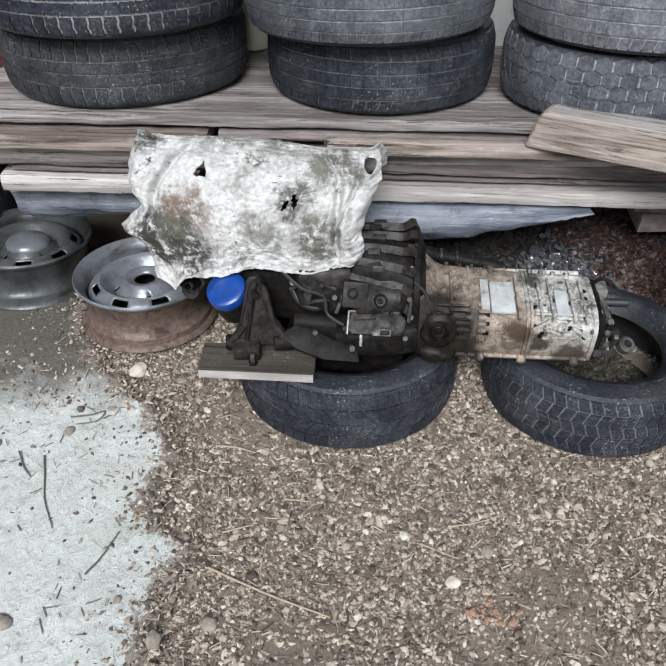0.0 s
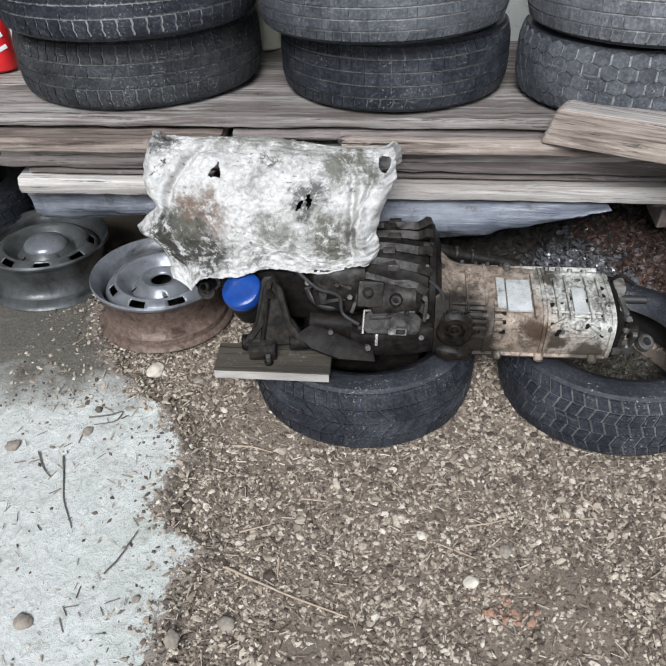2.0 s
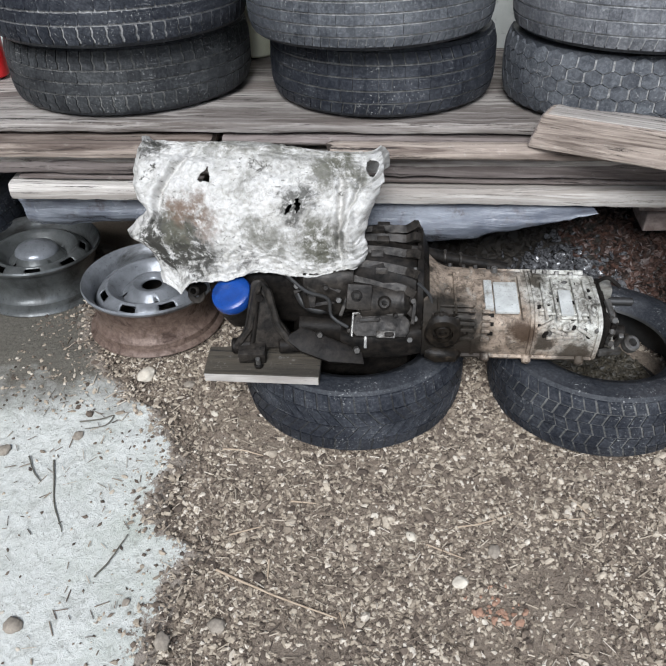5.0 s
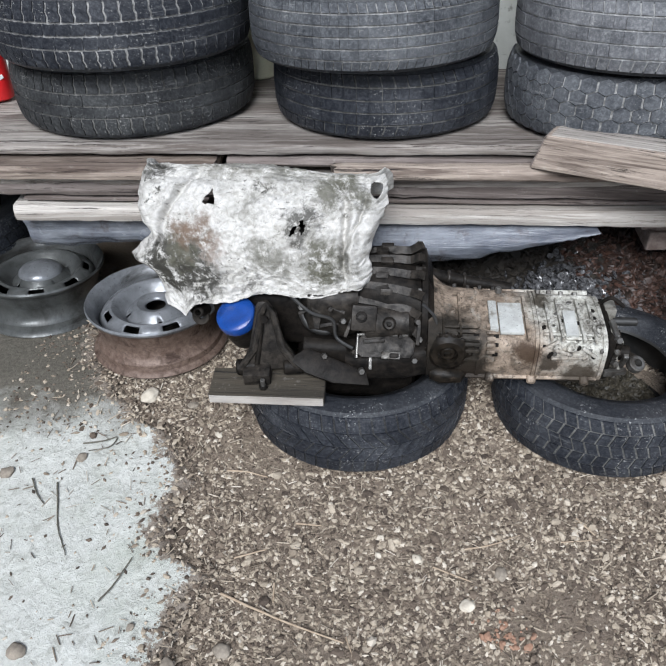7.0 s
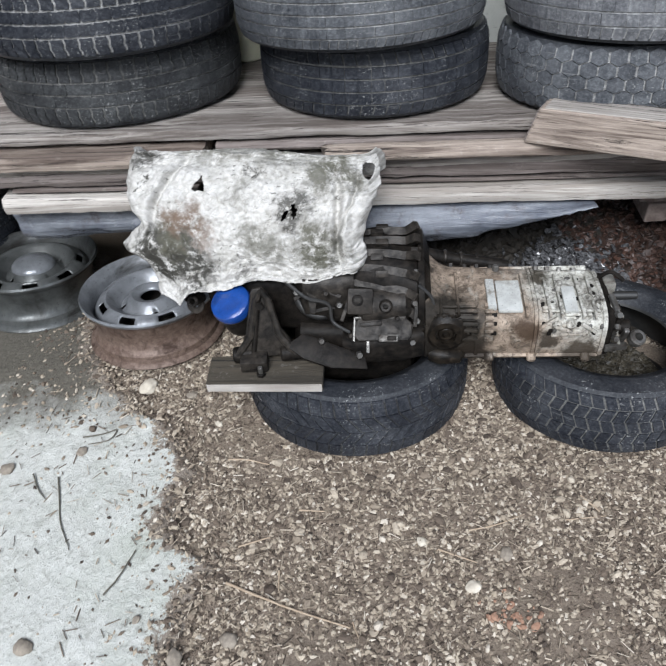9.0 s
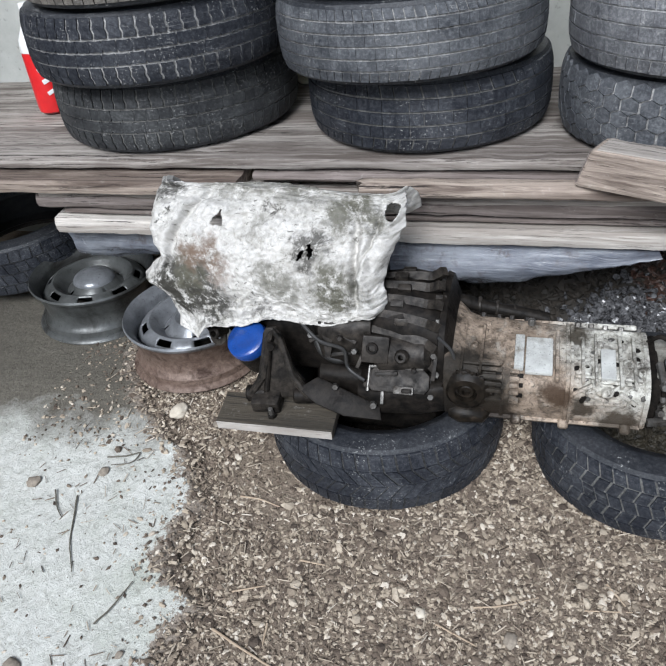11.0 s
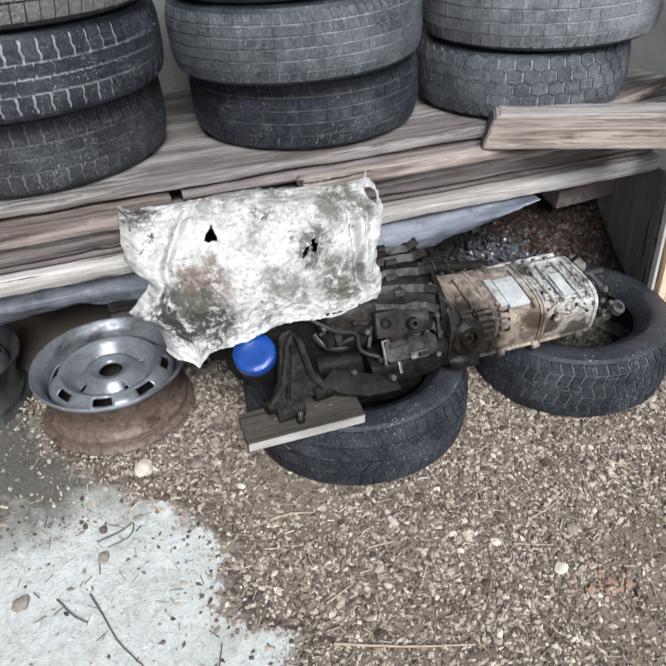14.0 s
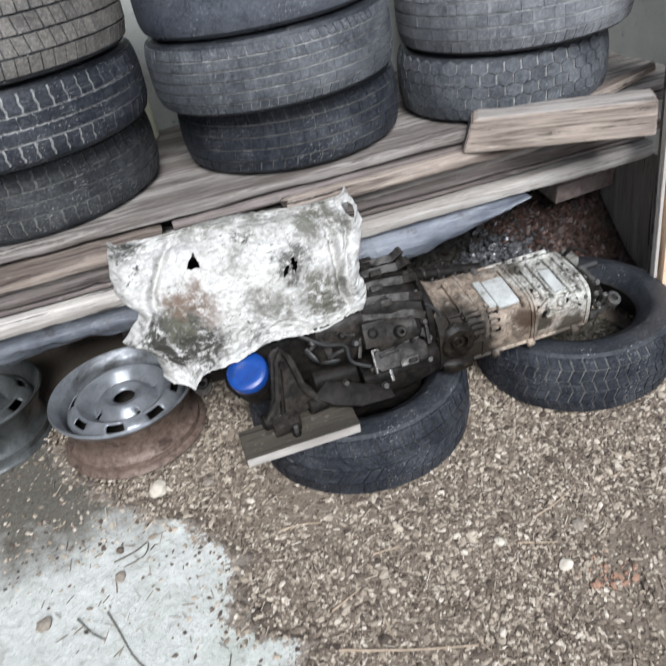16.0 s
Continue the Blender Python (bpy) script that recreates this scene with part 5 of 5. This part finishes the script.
def scatter(name, count, spot, size, material, label, category, seed, flatness=(0.35, 0.9), kind="stuff", simple=False):
    """Many small angular bits in one mesh."""
    rnd = random.Random(seed)
    ico = [(0, 0, 1), (0.89, 0, 0.45), (0.28, 0.85, 0.45), (-0.72, 0.53, 0.45), (-0.72, -0.53, 0.45), (0.28, -0.85, 0.45), (0.72, 0.53, -0.45), (-0.28, 0.85, -0.45), (-0.89, 0, -0.45), (-0.28, -0.85, -0.45), (0.72, -0.53, -0.45), (0, 0, -1)]
    tri = [(0, 1, 2), (0, 2, 3), (0, 3, 4), (0, 4, 5), (0, 5, 1), (1, 6, 2), (2, 7, 3), (3, 8, 4), (4, 9, 5), (5, 10, 1), (6, 7, 2), (7, 8, 3), (8, 9, 4), (9, 10, 5), (10, 6, 1), (11, 7, 6), (11, 8, 7), (11, 9, 8), (11, 10, 9), (11, 6, 10)]
    if simple:
        ico = [(1, 0, 0), (0.1, 1, 0.1), (-1, 0.1, 0), (0, -1, 0.1), (0.2, 0.1, 1), (0, 0, -1)]
        tri = [(0, 1, 4), (1, 2, 4), (2, 3, 4), (3, 0, 4), (1, 0, 5), (2, 1, 5), (3, 2, 5), (0, 3, 5)]
    verts, faces = [], []
    made = 0
    while made < count:
        p = spot(rnd)
        if p is None:
            continue
        x, y, z, tip_angle = p
        s = size(rnd)
        sx, sy, sz = s * rnd.uniform(0.8, 1.7), s * rnd.uniform(0.6, 1.0), s * rnd.uniform(*flatness)
        e = Euler((rnd.gauss(0, tip_angle), rnd.gauss(0, tip_angle), rnd.uniform(0, 6.28))).to_matrix()
        base = len(verts)
        for c in ico:
            k = rnd.uniform(0.72, 1.12)
            q = e @ Vector((c[0] * sx * k, c[1] * sy * k, c[2] * sz * k))
            verts.append((x + q.x, y + q.y, z + sz * 0.25 + q.z))
        faces.extend((a + base, b + base, c + base) for a, b, c in tri)
        made += 1
    ob = new(name, flat(name, verts, faces, material))
    return tagged(ob, label, category, kind=kind)


def build_heap():
    verts, faces = [], []
    nx, ny = 60, 40
    for j in range(ny):
        for i in range(nx):
            x, y = 0.0 + 1.07 * i / (nx - 1), 1.78 + 0.83 * j / (ny - 1)
            verts.append((x, y, heap_height(x, y) + 0.012 * noise.noise(Vector((x * 22, y * 22, 0)))))
    for j in range(ny - 1):
        for i in range(nx - 1):
            a = j * nx + i
            faces.append((a, a + 1, a + nx + 1, a + nx))
    # the heap's black colour stands for the dark space below the planks
    ob = new("debris_heap", flat("debris_heap", verts, faces, M_SHADE_DARK, True))
    tagged(ob, "heap of soil coloured near black for the shade under the planks", "debris", kind="stuff")

    def spot(rnd):
        x, y = 1.05 - 0.42 * rnd.random() ** 1.4, rnd.uniform(1.86, 2.40)
        return x, y, heap_height(x, y) + 0.004, 0.6

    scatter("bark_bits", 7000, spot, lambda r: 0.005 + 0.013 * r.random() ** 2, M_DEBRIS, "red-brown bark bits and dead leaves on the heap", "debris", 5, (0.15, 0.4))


def clod_spot(rnd):
    x, y = rnd.uniform(0.05, 0.75), rnd.uniform(1.82, 2.35)
    return x, y, max(heap_height(x, y), ground_height(x, y)) + 0.002, 0.5


build_heap()
# clods spread the same painted shade further along
scatter("soil_clods", 2600, clod_spot, lambda r: 0.006 + 0.014 * r.random() ** 2, M_SHADE_DARK, "clods and bits coloured near black for the shade under the planks", "soil", 41, (0.2, 0.6))




def shred_spot(rnd):
    x, y = 0.61 + rnd.gauss(0, 0.075), 1.965 + rnd.gauss(0, 0.045)
    return x, y, heap_height(x, y) + 0.012 + 0.040 * rnd.random() * math.exp(-((x - 0.61) / 0.08) ** 2), 0.7


scatter("plastic_shreds", 1100, shred_spot, lambda r: 0.006 + 0.011 * r.random(), M_BAG, "crinkled shiny black plastic shreds on the debris", "plastic scraps", 17, (0.06, 0.2))
for k, (x, y, z, a, mt, s) in enumerate(((0.95, 2.08, 0.238, 4, M_BRICK_OLD, 0.22), (0.94, 2.08, 0.300, -2, M_BRICK_OLD, 0.24))):
    bm = box(s, 0.11, 0.062, 0.006)
    for v in bm.verts:
        v.co += Vector((0, 0, 0.003)) * noise.noise(v.co * 40 + Vector((k, 0, 0)))
    solid("brick", bm, mt, "dusty brown brick on the debris under the planks", "brick", pose(x, y, z, 0, 0, a), "bricks under the planks")



def tyre_shade_spot(rnd):
    a, r = rnd.uniform(0, 6.28), 0.20 * math.sqrt(rnd.random())
    return 0.009 + r * math.cos(a), 1.597 + r * math.sin(a), 0.004, 0.4


# black bits cover the ground here as painted shade below the engine
scatter("oily_soil", 4200, tyre_shade_spot, lambda r: 0.005 + 0.009 * r.random() ** 2, M_GREASE, "black bits standing in for the shade inside the tyre", "soil", 37, (0.2, 0.5))


def litter_spot(rnd):
    a, r = rnd.uniform(0, 6.28), 0.165 * math.sqrt(rnd.random())
    return 0.662 + r * math.cos(a), 1.588 + r * math.sin(a), 0.004, 0.5


scatter("leaf_litter", 5200, litter_spot, lambda r: 0.004 + 0.009 * r.random() ** 2, M_LITTER, "dark wet leaf litter lying inside the tyre", "leaf litter", 31, (0.15, 0.4))

# ---- on the deck: printed cup and cream bottle ----
drink = thing("drink_bottle", "red and white labelled drink bottle beside the tyres", "bottle", pose(-1.144, 2.411, DECK))
part("body", lathe([(0, 0), (0.040, 0), (0.048, 0.006), (0.050, 0.02), (0.050, 0.19), (0.044, 0.22), (0.026, 0.255), (0.016, 0.275), (0.016, 0.30), (0, 0.30)], 40), M_RED, drink, smooth=True)
for k, (a, z, w, t) in enumerate(((-58, 0.140, 0.012, 20), (-52, 0.105, 0.014, 20), (-46, 0.070, 0.012, 20))):
    m = pose(0, 0, z, 0, 0, a) @ pose(0.0505, 0, 0, t - 90, 0, 0)
    part("print_mark", box(0.0016, w, 0.034, 0.0006, m), M_WHITE, drink, "plain white print mark", smooth=True)
part("neck_sleeve", lathe([(0.0505, 0.185), (0.0515, 0.187), (0.046, 0.221), (0.028, 0.257), (0.0275, 0.257)], 40), M_WHITE, drink, "white shoulder of the bottle", smooth=True)
part("cap", tube(0.018, 0.017, 0.024, 24, pose(0, 0, 0.296), bevel=0.002), M_WHITE, drink, "white screw cap", smooth=True)
jar = thing("jar", "cream plastic jar behind the tyre stacks", "jar", pose(-0.358, 2.676, DECK - 0.003))
part("body", lathe([(0, 0), (0.048, 0), (0.053, 0.006), (0.054, 0.155), (0.046, 0.170), (0, 0.170)], 32), M_CREAM, jar, smooth=True)
part("lid", tube(0.047, 0.046, 0.020, 32, pose(0, 0, 0.168), bevel=0.003), M_WHITE, jar, smooth=True)

# ---- loose stones, twigs ----


def stone(x, y, r, material, label, seed, name="stone"):
    bm = bmesh.new()
    bmesh.ops.create_icosphere(bm, subdivisions=3, radius=r)
    for v in bm.verts:
        d = v.co.normalized()
        v.co *= 1 + 0.28 * noise.noise(d * 1.6 + Vector((seed, seed, 0))) + 0.06 * noise.noise(d * 6)
        v.co.z *= 0.62
        v.co.x *= 1.25
    z = (0.012 if x < slab_edge(y) else ground_height(x, y)) + r * 0.26
    return solid(name, bm, material, label, "stone", pose(x, y, z, 0, 0, seed * 67), "loose stones", smooth=True)


stone(-0.581, 1.562, 0.023, M_STONE, "pale rounded stone beside the steel wheel", 1)
for k, (x, y, r, pale) in enumerate(((-0.357, 1.433, 0.009, 1), (-0.45, 1.533, 0.013, 0), (0.359, 1.064, 0.014, 0), (-0.239, 0.854, 0.017, 0), (-0.881, 1.273, 0.016, 0), (-0.342, 0.807, 0.016, 0), (-0.67, 0.822, 0.017, 0), (-0.443, 0.888, 0.008, 0), (0.173, 1.091, 0.011, 1), (0.279, 0.983, 0.014, 1), (-0.70, 1.33, 0.012, 0))):
    stone(x, y, r, M_STONE if pale else M_STONE_GREY, "small pale stone on the earth" if pale else "small grey stone on the ground", 2 + k)


def twig(points, r, material, label):
    pts = smooth_path([(x, y, (0.014 if x < slab_edge(y) else ground_height(x, y) + 0.004) + r) for x, y in points], 5)
    for k, p in enumerate(pts):
        p.x += 0.003 * noise.noise(p * 40)
        p.z += 0.002 * abs(noise.noise(p * 25))
    return solid("twig", rod(pts, (r, r * 0.55), 7), material, label, "twig", group="twigs on the ground", smooth=True)


T = "dry pale twig on the earth"
for pts, r in (([(0.546, 1.216), (0.583, 1.171)], 0.0030), ([(-0.263, 0.979), (-0.137, 0.932), (0.016, 0.885)], 0.0032), ([(0.281, 1.119), (0.345, 1.134), (0.411, 1.163)], 0.0022), ([(-0.312, 1.316), (-0.262, 1.315), (-0.205, 1.302)], 0.0028), ([(-0.251, 1.07), (-0.18, 1.097)], 0.0026), ([(0.206, 1.071), (0.291, 1.039)], 0.0024), ([(-0.148, 1.012), (-0.146, 0.966)], 0.0026), ([(0.502, 1.149), (0.596, 1.161)], 0.0018), ([(-0.118, 1.17), (-0.056, 1.165)], 0.0026), ([(0.02, 0.90), (0.035, 0.86)], 0.0020)):
    twig(pts, r, M_TWIG, T)
for pts in ([(-0.806, 1.257), (-0.775, 1.21), (-0.744, 1.183)], [(-0.735, 1.248), (-0.69, 1.125), (-0.642, 1.047)], [(-0.71, 1.375), (-0.66, 1.385), (-0.625, 1.40), (-0.64, 1.365), (-0.69, 1.352)], [(-0.53, 0.94), (-0.50, 1.0), (-0.485, 1.05)]):
    twig(pts, 0.0022, M_TWIG_DARK, "thin dark twig on the pale concrete")


def brick_spot(rnd):
    return 0.345 + rnd.gauss(0, 0.028), 0.922 + rnd.gauss(0, 0.018), ground_height(0.345, 0.922) + 0.003, 0.4


scatter("brick_crumbs", 42, brick_spot, lambda r: 0.003 + 0.009 * r.random() ** 2, M_BRICK, "crushed orange-red brick crumbs on the earth", "brick crumbs", 9)


def gravel_spot(rnd):
    x, y = rnd.uniform(-1.0, 1.45), rnd.uniform(0.25, 1.95)
    if math.hypot(x - 0.009, y - 1.597) < 0.25 or math.hypot(x - 0.662, y - 1.588) < 0.235:
        return None
    e = slab_edge(y)
    if x < e:
        # thin scatter over the slab, thicker where earth covers it
        keep = 0.012 if y < 1.40 else 0.13
        if x < e and rnd.random() > max(keep, 0.95 * math.exp((x - e) / 0.050)):
            return None
        return x, y, 0.012 + level_off(y), 0.25
    if noise.noise(Vector((x * 3.2, y * 3.2, 11))) > 0.22 and rnd.random() < 0.55:
        return None
    return x, y, ground_height(x, y) + 0.001, 0.35


scatter("gravel", 9000, gravel_spot, lambda r: 0.0034 + 0.0040 * r.random() ** 1.8 + (0.009 * r.random() if r.random() < 0.10 else 0), M_CHIPS, "loose brown gravel and stones on the earth", "gravel", 3)
scatter("bark_chips", 62000, gravel_spot, lambda r: 0.0022 + 0.0054 * r.random() ** 1.5, M_CHIPS, "brown bark chips and grit on the earth", "bark chips", 13, (0.3, 0.9), simple=True)

scatter("wood_flakes", 5200, gravel_spot, lambda r: 0.005 + 0.006 * r.random() ** 1.6, M_CHIPS, "flat brown wood flakes and pebbles trodden into the earth", "wood chips", 23, (0.16, 0.45))


def straw_bits():
    rnd = random.Random(21)
    verts, faces = [], []
    n = 0
    while n < 3200:
        x, y = rnd.uniform(-0.9, 1.4), rnd.uniform(0.3, 1.9)
        if math.hypot(x - 0.009, y - 1.597) < 0.25 or math.hypot(x - 0.662, y - 1.588) < 0.235:
            continue
        if x < slab_edge(y) - 0.03 and rnd.random() < 0.75:
            continue
        n += 1
        a, ln, w = rnd.uniform(0, 6.28), rnd.uniform(0.008, 0.034), rnd.uniform(0.0007, 0.0016)
        z = (0.014 + level_off(y) if x < slab_edge(y) else ground_height(x, y) + 0.006) + rnd.uniform(0, 0.004)
        c, s, tilt = math.cos(a), math.sin(a), rnd.uniform(-0.15, 0.15)
        base = len(verts)
        for e in (-0.5, 0.5):
            for k in range(3):
                o = 2 * math.pi * k / 3
                verts.append((x + c * ln * e - s * w * math.cos(o), y + s * ln * e + c * w * math.cos(o), z + tilt * ln * e + w * math.sin(o)))
        for k in range(3):
            j = (k + 1) % 3
            faces.append((base + k, base + j, base + 3 + j, base + 3 + k))
    ob = new("straw_bits", flat("straw_bits", verts, faces, M_CHIPS))
    tagged(ob, "short dry stalks and splinters on the earth", "straw", kind="stuff")


straw_bits()

# ---- turn the yard to its slope ----
for ob in list(scene.objects):
    upright = ob.name.startswith(LEVEL) or (ob.name.startswith("tyre") and ob.location.z > 0.5)
    if ob.parent is None and ob.type in ("MESH", "EMPTY") and not upright:
        ob.matrix_basis = YARD @ ob.matrix_basis
